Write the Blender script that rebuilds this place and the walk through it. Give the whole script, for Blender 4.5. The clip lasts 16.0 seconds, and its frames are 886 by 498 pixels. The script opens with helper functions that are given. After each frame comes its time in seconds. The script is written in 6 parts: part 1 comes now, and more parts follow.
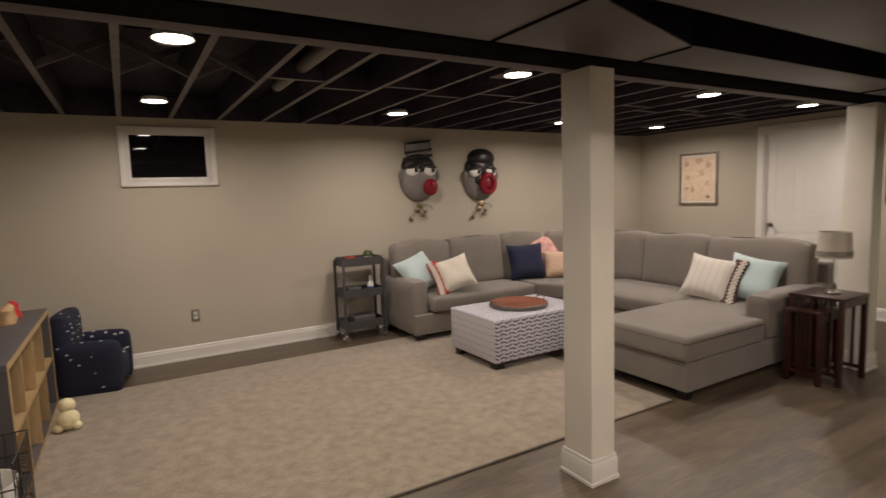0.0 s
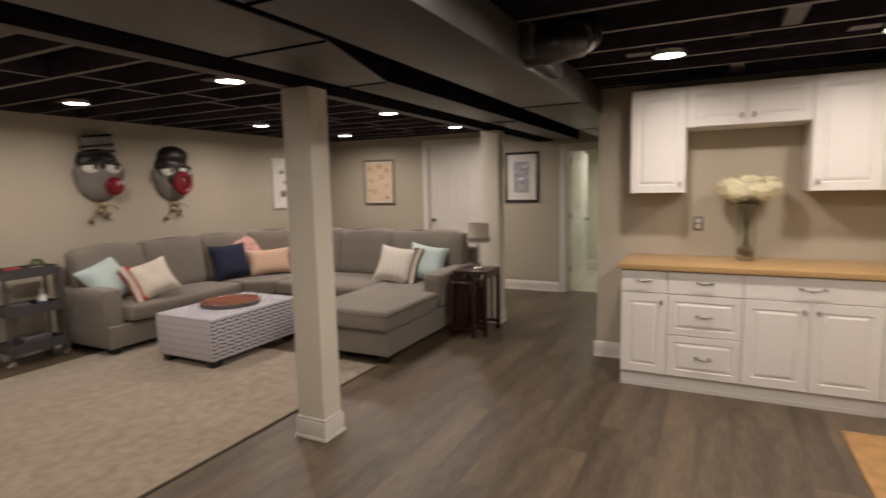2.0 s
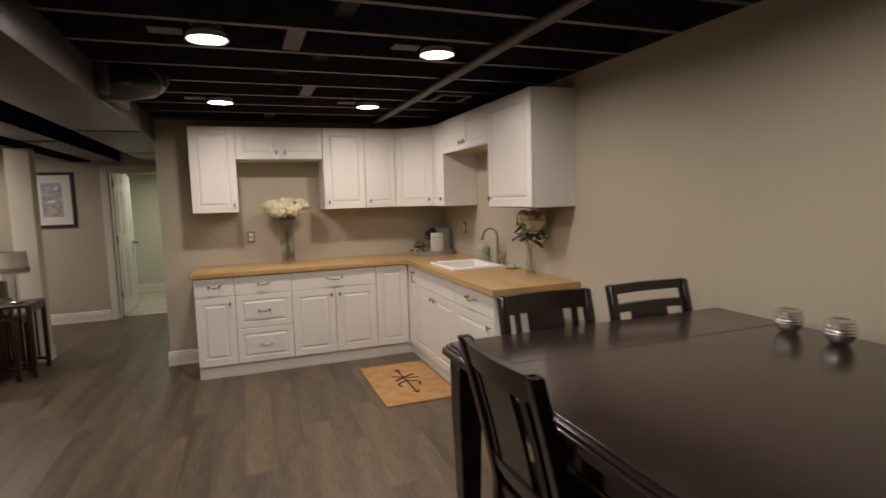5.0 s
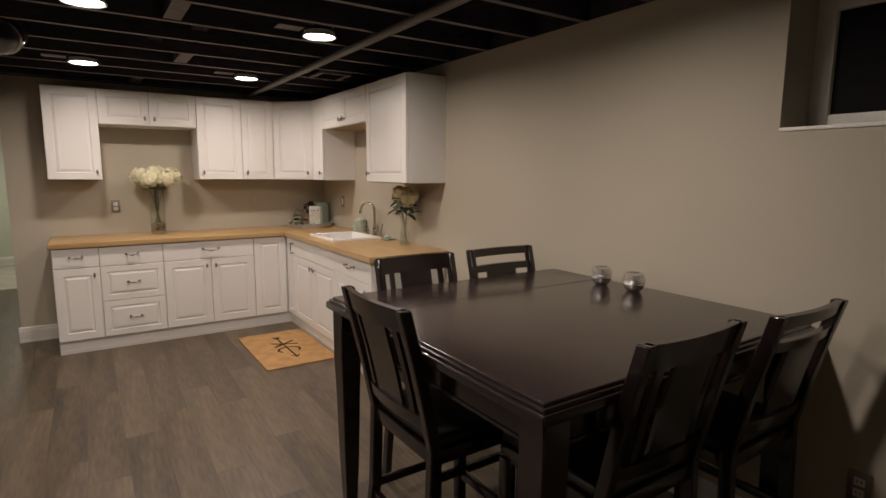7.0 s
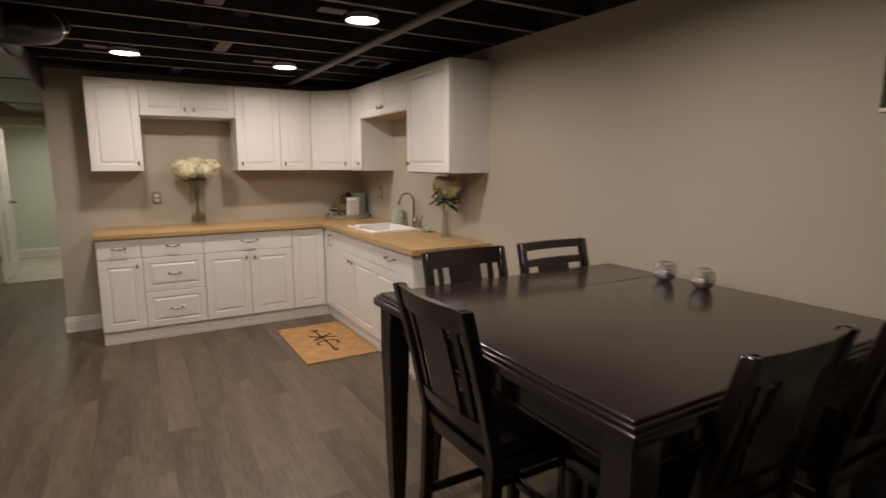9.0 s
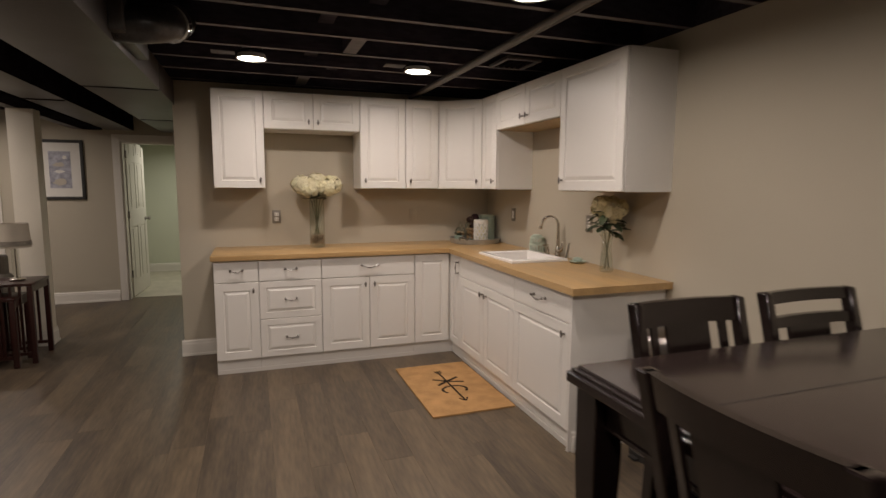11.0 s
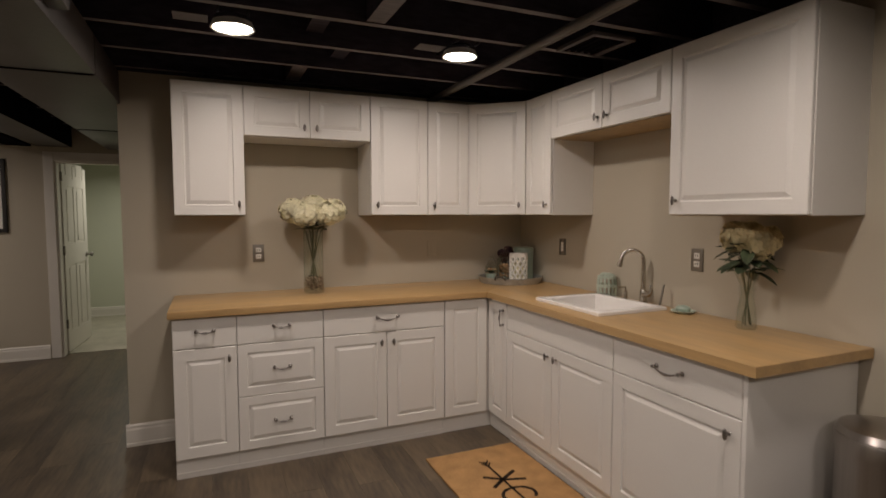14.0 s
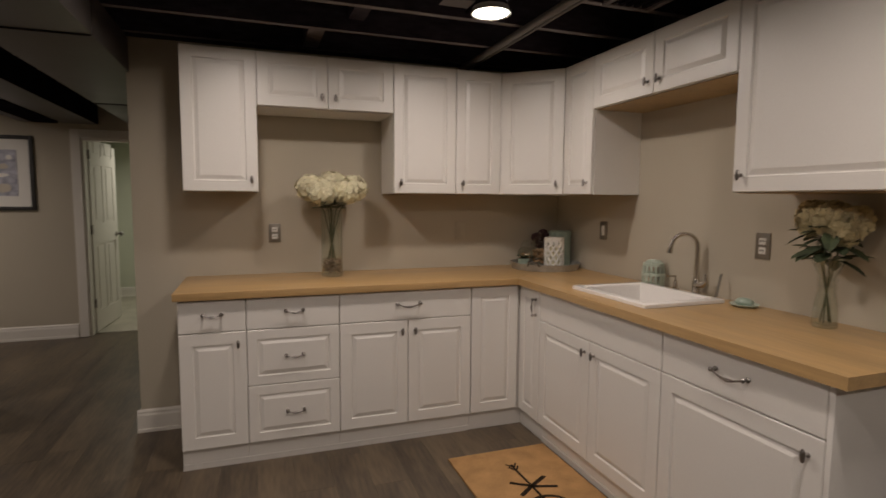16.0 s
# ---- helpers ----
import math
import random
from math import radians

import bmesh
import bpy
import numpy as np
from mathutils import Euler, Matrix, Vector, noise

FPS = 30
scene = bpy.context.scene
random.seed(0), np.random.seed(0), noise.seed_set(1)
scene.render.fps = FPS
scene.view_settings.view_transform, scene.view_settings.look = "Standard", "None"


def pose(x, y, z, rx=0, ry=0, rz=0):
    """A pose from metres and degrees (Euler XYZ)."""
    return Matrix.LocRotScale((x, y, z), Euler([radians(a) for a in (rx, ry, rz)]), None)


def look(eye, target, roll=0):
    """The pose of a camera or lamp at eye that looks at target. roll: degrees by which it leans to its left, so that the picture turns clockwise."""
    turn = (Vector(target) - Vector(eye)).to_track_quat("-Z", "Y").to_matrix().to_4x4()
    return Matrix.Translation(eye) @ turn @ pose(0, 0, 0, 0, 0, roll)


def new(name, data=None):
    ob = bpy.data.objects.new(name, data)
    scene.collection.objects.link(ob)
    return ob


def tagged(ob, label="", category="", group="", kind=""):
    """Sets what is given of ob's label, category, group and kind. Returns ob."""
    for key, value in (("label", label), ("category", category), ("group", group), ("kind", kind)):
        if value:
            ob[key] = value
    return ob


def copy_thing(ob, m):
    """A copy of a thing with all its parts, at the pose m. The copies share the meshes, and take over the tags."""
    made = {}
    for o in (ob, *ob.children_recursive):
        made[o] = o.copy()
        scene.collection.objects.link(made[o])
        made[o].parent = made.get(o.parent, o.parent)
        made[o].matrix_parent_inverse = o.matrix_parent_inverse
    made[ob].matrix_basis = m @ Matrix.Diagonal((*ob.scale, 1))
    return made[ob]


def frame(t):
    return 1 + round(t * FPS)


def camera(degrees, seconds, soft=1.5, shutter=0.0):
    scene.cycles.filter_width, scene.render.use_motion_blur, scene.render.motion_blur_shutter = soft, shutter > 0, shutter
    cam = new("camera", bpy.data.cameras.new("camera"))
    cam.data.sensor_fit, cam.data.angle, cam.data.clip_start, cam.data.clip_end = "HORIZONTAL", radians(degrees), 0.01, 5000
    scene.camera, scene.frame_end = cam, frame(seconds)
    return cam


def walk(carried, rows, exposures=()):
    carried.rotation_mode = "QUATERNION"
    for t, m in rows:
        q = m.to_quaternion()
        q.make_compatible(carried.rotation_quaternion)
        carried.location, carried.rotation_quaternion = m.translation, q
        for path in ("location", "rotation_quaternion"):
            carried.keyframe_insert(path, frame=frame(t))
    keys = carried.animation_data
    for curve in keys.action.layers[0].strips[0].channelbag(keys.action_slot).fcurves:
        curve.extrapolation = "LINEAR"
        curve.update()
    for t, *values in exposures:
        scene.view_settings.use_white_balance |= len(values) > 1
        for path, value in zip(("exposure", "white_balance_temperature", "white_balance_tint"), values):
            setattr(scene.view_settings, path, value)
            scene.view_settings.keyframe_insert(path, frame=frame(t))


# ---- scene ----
cam = camera(79.0, 16.0, soft=1.5, shutter=0.6)
PATH = [
    (0, (0.004, -0.028, 1.500), (1.013, 1.686, 1.296), -1.9),
    (0.5, (-0.087, -0.109, 1.492), (1.076, 1.507, 1.305), -1.4),
    (1, (-0.197, -0.193, 1.505), (1.159, 1.261, 1.295), -1.0),
    (1.5, (-0.308, -0.209, 1.506), (1.247, 1.027, 1.282), -0.3),
    (2, (-0.480, -0.187, 1.506), (1.296, 0.702, 1.273), -1.3),
    (2.5, (-0.592, -0.202, 1.513), (1.288, 0.445, 1.293), -1.3),
    (3, (-0.784, -0.209, 1.506), (1.163, 0.210, 1.323), -0.6),
    (3.5, (-0.915, -0.209, 1.512), (1.067, -0.014, 1.332), -0.4),
    (4, (-1.023, -0.135, 1.500), (0.967, -0.207, 1.313), -0.3),
    (4.5, (-1.171, -0.041, 1.493), (0.767, -0.499, 1.308), -1.6),
    (5, (-1.308, -0.031, 1.502), (0.559, -0.723, 1.308), -1.7),
    (5.2, (-1.371, -0.045, 1.501), (0.481, -0.773, 1.298), -1.6),
    (7.3, (-1.610, 0.144, 1.488), (0.024, -0.972, 1.197), 0.5),
    (7.5, (-1.610, 0.153, 1.489), (0.021, -0.965, 1.192), 0.5),
    (8, (-1.585, 0.180, 1.481), (0.049, -0.934, 1.182), 0.5),
    (8.5, (-1.542, 0.180, 1.478), (0.096, -0.927, 1.177), 0.5),
    (9, (-1.443, 0.128, 1.480), (0.263, -0.868, 1.166), 0.0),
    (9.5, (-1.312, 0.023, 1.490), (0.487, -0.801, 1.200), -0.3),
    (10, (-1.150, -0.000, 1.487), (0.704, -0.704, 1.225), 0.6),
    (10.2, (-1.073, 0.039, 1.481), (0.787, -0.649, 1.222), 0.7),
    (12.3, (-0.102, 0.155, 1.407), (1.778, -0.493, 1.196), -0.4),
    (12.5, (-0.049, 0.181, 1.409), (1.818, -0.508, 1.214), -0.9),
    (13, (0.114, 0.165, 1.407), (1.948, -0.612, 1.223), -1.2),
    (13.5, (0.285, 0.137, 1.404), (2.125, -0.627, 1.236), -1.1),
    (14, (0.477, 0.179, 1.422), (2.311, -0.609, 1.292), -0.1),
    (14.5, (0.616, 0.212, 1.449), (2.405, -0.681, 1.394), 0.3),
    (15, (0.676, 0.182, 1.426), (2.459, -0.723, 1.383), 0.4),
    (15.5, (0.706, 0.103, 1.388), (2.529, -0.710, 1.277), 0.3),
    (16, (0.717, 0.023, 1.377), (2.596, -0.639, 1.196), 0.4),
]
EXPOSURES = [(0, 0.48), (1.5, 0.42), (2.5, 0.34), (3.5, 0.17), (5, 0.05), (8, 0.10), (10, 0.05), (12.5, -0.23), (13, -0.28), (14.5, -0.38), (16, -0.46)]
walk(cam, [(t, look(eye, target, roll)) for t, eye, target, roll in PATH], EXPOSURES)

# ---- light ----
world = bpy.data.worlds.new("world")
scene.world = world
world.use_nodes = True
world.node_tree.nodes["Background"].inputs[0].default_value = (0.02, 0.025, 0.04, 1)
world.node_tree.nodes["Background"].inputs[1].default_value = 0.05

LAMP_W = 10.3
LAMP_COLOUR = (1.0, 0.845, 0.76)
LAMPS = [(1.435, 0.07), (1.435, -1.045), (3.097, 0.07), (3.097, -1.045), (0.26, 2.78), (0.26, 4.52),
         (2.26, 2.78), (2.245, 4.52), (4.28, 2.78), (4.30, 4.54), (5.88, 2.78), (5.90, 4.54), (-0.23, 0.07), (-0.23, -1.045)]
LAMP_Z = 2.243


def lamp(name, x, y, z, watts, radius, colour, spread=160):
    data = bpy.data.lights.new(name, "AREA")
    data.shape, data.size, data.energy, data.color, data.spread = "DISK", radius * 2, watts, colour, radians(spread)
    ob = new(name, data)
    ob.matrix_world = pose(x, y, z)
    return ob


for lx, ly in LAMPS:
    lamp("recessed_lamp", lx, ly, LAMP_Z - 0.006, LAMP_W, 0.062, LAMP_COLOUR, 169)
lamp("bath_lamp", 8.0, 0.9, 2.2, 14.0, 0.15, (1.0, 0.94, 0.80))


# ---- materials ----
def material(name, colour, rough=0.6, metal=0.0, var=0.12, scale=6.0, fine=60.0, bump=0.05, spec=0.5, stretch=(1, 1, 1),
             coat=0.0, sheen=0.0, dark=None, rand=0.0):
    """A node material: colour varied at two scales, fine bump."""
    m = bpy.data.materials.new(name)
    m.use_nodes = True
    nt = m.node_tree
    n, li = nt.nodes, nt.links
    b = n["Principled BSDF"]
    tc = n.new("ShaderNodeTexCoord")
    mp = n.new("ShaderNodeMapping")
    mp.inputs["Scale"].default_value = stretch
    li.new(tc.outputs["Object"], mp.inputs[0])
    a = n.new("ShaderNodeTexNoise")
    a.inputs["Scale"].default_value, a.inputs["Detail"].default_value = scale, 5
    f = n.new("ShaderNodeTexNoise")
    f.inputs["Scale"].default_value, f.inputs["Detail"].default_value = fine, 4
    for t in (a, f):
        li.new(mp.outputs[0], t.inputs["Vector"])
    mix = n.new("ShaderNodeMix")
    mix.data_type = "RGBA"
    dk = dark or tuple(c * (1 - 2 * var) for c in colour)
    mix.inputs[6].default_value, mix.inputs[7].default_value = (*dk, 1), (*[min(1, c * (1 + var)) for c in colour], 1)
    add = n.new("ShaderNodeMath")
    add.operation = "MULTIPLY_ADD"
    add.inputs[1].default_value = 0.6
    sub = n.new("ShaderNodeMath")
    sub.operation = "MULTIPLY"
    sub.inputs[1].default_value = 0.4
    li.new(f.outputs[0], sub.inputs[0])
    li.new(a.outputs[0], add.inputs[0])
    li.new(sub.outputs[0], add.inputs[2])
    fac = add.outputs[0]
    if rand:
        oi = n.new("ShaderNodeObjectInfo")
        r = n.new("ShaderNodeMath")
        r.operation = "MULTIPLY_ADD"
        r.inputs[1].default_value = rand
        r2 = n.new("ShaderNodeMath")
        r2.operation = "SUBTRACT"
        li.new(oi.outputs["Random"], r.inputs[0])
        li.new(fac, r.inputs[2])
        li.new(r.outputs[0], r2.inputs[0])
        r2.inputs[1].default_value = rand / 2
        fac = r2.outputs[0]
    ramp = n.new("ShaderNodeMapRange")
    ramp.inputs[1].default_value, ramp.inputs[2].default_value = 0.3, 0.7
    li.new(fac, ramp.inputs[0])
    li.new(ramp.outputs[0], mix.inputs[0])
    li.new(mix.outputs[2], b.inputs["Base Color"])
    b.inputs["Roughness"].default_value, b.inputs["Metallic"].default_value = rough, metal
    b.inputs["Specular IOR Level"].default_value = spec
    b.inputs["Coat Weight"].default_value, b.inputs["Coat Roughness"].default_value = coat, 0.12
    if sheen:
        b.inputs["Sheen Weight"].default_value = sheen
    rg = n.new("ShaderNodeMapRange")
    rg.inputs[3].default_value, rg.inputs[4].default_value = max(0.02, rough - 0.08), min(1, rough + 0.08)
    li.new(a.outputs[0], rg.inputs[0])
    li.new(rg.outputs[0], b.inputs["Roughness"])
    if bump:
        bp = n.new("ShaderNodeBump")
        bp.inputs["Strength"].default_value, bp.inputs["Distance"].default_value = bump, 0.004
        li.new(f.outputs[0], bp.inputs["Height"])
        li.new(bp.outputs[0], b.inputs["Normal"])
    return m


def thin_glass(name):
    """Thin clear glass: sees straight through, with a gloss that grows at grazing angles."""
    m = bpy.data.materials.new(name)
    m.use_nodes = True
    n, li = m.node_tree.nodes, m.node_tree.links
    n.remove(n["Principled BSDF"])
    clear, gloss, mix, lw = n.new("ShaderNodeBsdfTransparent"), n.new("ShaderNodeBsdfGlossy"), n.new("ShaderNodeMixShader"), n.new("ShaderNodeLayerWeight")
    clear.inputs[0].default_value = (0.95, 0.965, 0.95, 1)
    gloss.inputs["Roughness"].default_value = 0.03
    power, scale = n.new("ShaderNodeMath"), n.new("ShaderNodeMath")
    power.operation, scale.operation = "POWER", "MULTIPLY_ADD"
    power.inputs[1].default_value, scale.inputs[1].default_value, scale.inputs[2].default_value = 2.5, 0.45, 0.06
    li.new(lw.outputs["Facing"], power.inputs[0])
    li.new(power.outputs[0], scale.inputs[0])
    li.new(scale.outputs[0], mix.inputs[0])
    li.new(clear.outputs[0], mix.inputs[1])
    li.new(gloss.outputs[0], mix.inputs[2])
    li.new(mix.outputs[0], n["Material Output"].inputs[0])
    return m


def glow(name, colour, strength):
    m = bpy.data.materials.new(name)
    m.use_nodes = True
    b = m.node_tree.nodes["Principled BSDF"]
    b.inputs["Base Color"].default_value = (*colour, 1)
    b.inputs["Emission Color"].default_value, b.inputs["Emission Strength"].default_value = (*colour, 1), strength
    return m


WALL = material("greige wall paint", (0.465, 0.421, 0.334), 0.75, var=0.025, scale=1.2, fine=180, bump=0.08, spec=0.3)
BATHWALL = material("pale green wall paint", (0.58, 0.60, 0.49), 0.7, var=0.02, scale=1.0, fine=180, bump=0.05, spec=0.3)
TRIM = material("white trim paint", (0.72, 0.69, 0.63), 0.4, var=0.03, scale=3, fine=90, bump=0.03)
POST = material("ivory post paint", (0.75, 0.705, 0.60), 0.5, var=0.03, scale=3, fine=120, bump=0.05)
CAB = material("white cabinet foil", (0.76, 0.74, 0.70), 0.38, var=0.02, scale=2, fine=120, bump=0.015)
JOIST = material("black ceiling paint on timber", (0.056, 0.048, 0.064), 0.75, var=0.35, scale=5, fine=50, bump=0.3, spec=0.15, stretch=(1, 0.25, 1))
# Same black ceiling; light caught by the undersides is put into this lighter colour.
JOIST_LIT = material("lit joist undersides", (0.165, 0.145, 0.15), 0.6, var=0.35, scale=4, fine=50, bump=0.2, stretch=(1, 0.25, 1))
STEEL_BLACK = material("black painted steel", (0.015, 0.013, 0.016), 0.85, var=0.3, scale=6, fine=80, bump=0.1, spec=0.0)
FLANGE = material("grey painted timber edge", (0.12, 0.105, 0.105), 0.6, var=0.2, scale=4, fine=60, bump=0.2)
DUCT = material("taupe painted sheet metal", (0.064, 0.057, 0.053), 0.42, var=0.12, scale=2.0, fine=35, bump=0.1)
PLANK = material("grey brown vinyl plank", (0.121, 0.090, 0.056), 0.42, var=0.34, scale=9, fine=55, bump=0.10, stretch=(0.14, 1.0, 1),
                 dark=(0.044, 0.033, 0.024), rand=0.16)
UNDER = material("dark joint bed", (0.03, 0.025, 0.02), 0.8, var=0.1)
RUG = material("beige carpet pile", (0.295, 0.250, 0.185), 0.95, var=0.20, scale=13, fine=90, bump=1.0, spec=0.1, sheen=0.25, dark=(0.20, 0.157, 0.115))
BATHFLOOR = material("pale bath floor", (0.45, 0.42, 0.34), 0.8, var=0.12, scale=5, fine=60)
BUTCHER = material("honey butcher block, grain along x", (0.50, 0.325, 0.145), 0.36, var=0.13, scale=9, fine=60, bump=0.03, stretch=(0.12, 1.6, 1.6), coat=0.1)
BUTCHER_Y = material("honey butcher block, grain along y", (0.50, 0.325, 0.145), 0.36, var=0.13, scale=9, fine=60, bump=0.03, stretch=(1.6, 0.12, 1.6), coat=0.1)
ESPRESSO = material("espresso lacquered wood", (0.014, 0.0085, 0.0078), 0.20, var=0.3, scale=3, fine=50, bump=0.015, coat=0.25)
TABLETOP = material("espresso table top", (0.026, 0.017, 0.0155), 0.22, var=0.25, scale=3, fine=60, bump=0.015, coat=0.3, stretch=(1, 0.2, 1))
CHERRY = material("dark cherry wood", (0.034, 0.009, 0.007), 0.3, var=0.3, scale=5, fine=60, bump=0.03, stretch=(1, 1, 0.2))
LEATHER = material("black leatherette", (0.012, 0.011, 0.011), 0.4, var=0.2, scale=5, fine=150, bump=0.2)
SOFA = material("grey beige woven upholstery", (0.205, 0.180, 0.152), 0.92, var=0.14, scale=2.5, fine=240, bump=0.6, spec=0.15, sheen=0.25)
PIPING = material("dark upholstery piping", (0.085, 0.07, 0.055), 0.9, var=0.1, fine=200)
FOOT = material("dark wood feet", (0.012, 0.009, 0.008), 0.4, var=0.2)
COIR = material("coir doormat fibre", (0.47, 0.275, 0.12), 0.95, var=0.18, scale=9, fine=220, bump=1.0, spec=0.1)
INK = material("black print on coir", (0.03, 0.02, 0.012), 0.95, var=0.3, fine=200, bump=0.8, spec=0.1)
PEWTER = material("antique pewter", (0.34, 0.32, 0.30), 0.34, 1.0, var=0.3, scale=30, fine=150, bump=0.15)
BIN_STEEL = material("dull brushed bin steel", (0.46, 0.43, 0.40), 0.32, 1.0, var=0.1, scale=3, fine=120, bump=0.05, stretch=(1, 1, 0.05))
STEEL = material("brushed stainless steel", (0.50, 0.47, 0.43), 0.26, 1.0, var=0.06, scale=3, fine=120, bump=0.05, stretch=(1, 1, 0.05))
NICKEL = material("brushed nickel", (0.55, 0.51, 0.45), 0.25, 1.0, var=0.05, scale=5, fine=100, bump=0.02)
SILVER = material("ribbed mercury glass", (0.75, 0.72, 0.68), 0.22, 0.85, var=0.1, scale=30)
CHROME = material("chrome", (0.75, 0.75, 0.75), 0.08, 1.0, var=0.02)
PORCELAIN = material("white enamel", (0.82, 0.80, 0.77), 0.12, var=0.015, scale=3, bump=0.0)
PLASTIC = material("white plastic", (0.72, 0.70, 0.65), 0.35, var=0.02, bump=0.0)
PLATE = material("brushed nickel wall plate", (0.27, 0.245, 0.21), 0.40, 0.85, var=0.06, scale=8, fine=120)
SLOT = material("dark slots", (0.02, 0.018, 0.016), 0.6, var=0.1)
PETAL = material("cream silk petals", (0.80, 0.75, 0.52), 0.8, var=0.12, scale=12, fine=60, bump=0.2)
PETAL2 = material("cream rose petals", (0.76, 0.68, 0.42), 0.8, var=0.15, scale=12, fine=60, bump=0.2)
LEAF = material("dark green silk leaves", (0.058, 0.078, 0.036), 0.7, var=0.35, scale=9, fine=50, bump=0.2)
BRIGHTLEAF = material("bright green plant leaves", (0.12, 0.20, 0.045), 0.6, var=0.3, scale=20)
STEM = material("brownish green stems", (0.12, 0.12, 0.06), 0.6, var=0.2)
PEBBLE = material("brown and pale pebbles", (0.36, 0.27, 0.19), 0.4, var=0.4, scale=38, fine=90, dark=(0.06, 0.035, 0.02))
GLASS = thin_glass("clear thin glass")
NIGHT = glow("night dark window glass", (0.006, 0.005, 0.006), 0.0)
NIGHT.node_tree.nodes["Principled BSDF"].inputs["Roughness"].default_value = 0.02
# Pane glass dulled to leave out the lamp's reflection; no mesh in front of it.
DULL_PANE = material("dulled dark window pane", (0.012, 0.010, 0.012), 0.6, var=0.2, scale=12, fine=120, bump=0.05, spec=0.08)
MINT = material("mint glazed ceramic", (0.45, 0.52, 0.43), 0.3, var=0.06, scale=8)
SAGE = material("sage green ceramic", (0.32, 0.40, 0.33), 0.35, var=0.08, scale=8)
GALV = material("galvanised tray metal", (0.46, 0.45, 0.41), 0.45, 0.5, var=0.15, scale=14, fine=60)
WAX = material("white carved ceramic", (0.78, 0.76, 0.70), 0.5, var=0.03)
POTPOURRI = material("brown and cream potpourri", (0.46, 0.30, 0.17), 0.9, var=0.4, scale=45, dark=(0.16, 0.07, 0.03))
AQUA = material("pale aqua cushion cloth", (0.44, 0.545, 0.53), 0.9, var=0.08, scale=5, fine=180, bump=0.4, sheen=0.2)
CREAM = material("cream woven cushion cloth", (0.62, 0.57, 0.48), 0.95, var=0.10, scale=9, fine=120, bump=0.8, sheen=0.2)
NAVY = material("navy cushion cloth", (0.010, 0.014, 0.040), 0.9, var=0.15, scale=5, fine=180, bump=0.4)
PEACH = material("peach cushion cloth", (0.66, 0.42, 0.27), 0.92, var=0.08, scale=5, fine=180, bump=0.4)
PINK = material("pink patterned cushion cloth", (0.68, 0.38, 0.33), 0.92, var=0.25, scale=22, fine=120, bump=0.3)
GOLDLINE = material("mustard stripe", (0.45, 0.27, 0.08), 0.9, var=0.1)
REDTRIM = material("red tassel trim", (0.42, 0.03, 0.03), 0.9, var=0.2, fine=120, bump=0.5)
MAROON = material("dark tassel trim", (0.09, 0.04, 0.045), 0.9, var=0.2, fine=120, bump=0.5)
REDWOOD = material("reddish brown tray wood", (0.22, 0.062, 0.028), 0.4, var=0.25, scale=6, fine=60, stretch=(0.3, 3, 1))
TRAYRIM = material("grey metal tray rim", (0.16, 0.15, 0.13), 0.4, 0.7, var=0.1)
CARTGREY = material("charcoal powder coat", (0.055, 0.053, 0.055), 0.5, var=0.1, scale=5, fine=150)
GREYSHELF = material("grey laminate", (0.085, 0.078, 0.08), 0.5, var=0.06, scale=4)
OAK = material("light oak edge", (0.42, 0.29, 0.14), 0.5, var=0.15, scale=6, fine=60, stretch=(1, 1, 0.2))
TVBLACK = material("black screen", (0.012, 0.012, 0.014), 0.18, var=0.1, bump=0.0)
BLUEGREY = material("blue grey picture print", (0.42, 0.42, 0.48), 0.6, var=0.32, scale=14, fine=40)
PAPER = material("off white mount card", (0.72, 0.70, 0.65), 0.8, var=0.02)
MAPPAPER = material("peach map print", (0.60, 0.45, 0.32), 0.7, var=0.3, scale=13, fine=40, dark=(0.58, 0.46, 0.33))
PEACHPATCH = material("orange map patch", (0.58, 0.40, 0.28), 0.7, var=0.2, scale=12)
SKETCH = material("brown grey sketch ink", (0.30, 0.23, 0.17), 0.7, var=0.5, scale=25)
BROWNFRAME = material("bronze picture frame", (0.24, 0.18, 0.12), 0.4, 0.2, var=0.2)
MASKGREY = material("pewter grey mask metal", (0.20, 0.18, 0.165), 0.5, 0.0, var=0.15, scale=9, fine=60)
MASKDARK = material("dark bronze mask metal", (0.035, 0.03, 0.028), 0.4, 0.5, var=0.3, scale=9)
MASKRED = material("glossy red enamel", (0.24, 0.010, 0.022), 0.14, var=0.15)
BRASS = material("aged brass", (0.34, 0.27, 0.16), 0.35, 0.9, var=0.2)
LINEN = material("linen lamp shade", (0.50, 0.45, 0.37), 0.9, var=0.08, scale=6, fine=160, bump=0.4)
SHADEBAND = material("grey brown band cloth", (0.27, 0.24, 0.20), 0.9, var=0.25, scale=30, fine=160, bump=0.3)
TOYRED = material("red toy plastic", (0.5, 0.03, 0.03), 0.35, var=0.05)
TOYTAN = material("tan toy wood", (0.55, 0.36, 0.18), 0.5, var=0.15)
TOYYEL = material("yellow toy plastic", (0.65, 0.45, 0.06), 0.4, var=0.05)
BLUELAB = material("blue label", (0.04, 0.08, 0.35), 0.4, var=0.1)
GALVDUCT = material("dark galvanised flex duct", (0.07, 0.068, 0.07), 0.3, 0.7, var=0.2, scale=8)
TUBEWHITE = material("grey painted pipe", (0.13, 0.12, 0.11), 0.5, var=0.1)
DISC = glow("lamp lens", (1.0, 0.93, 0.82), 22.0)


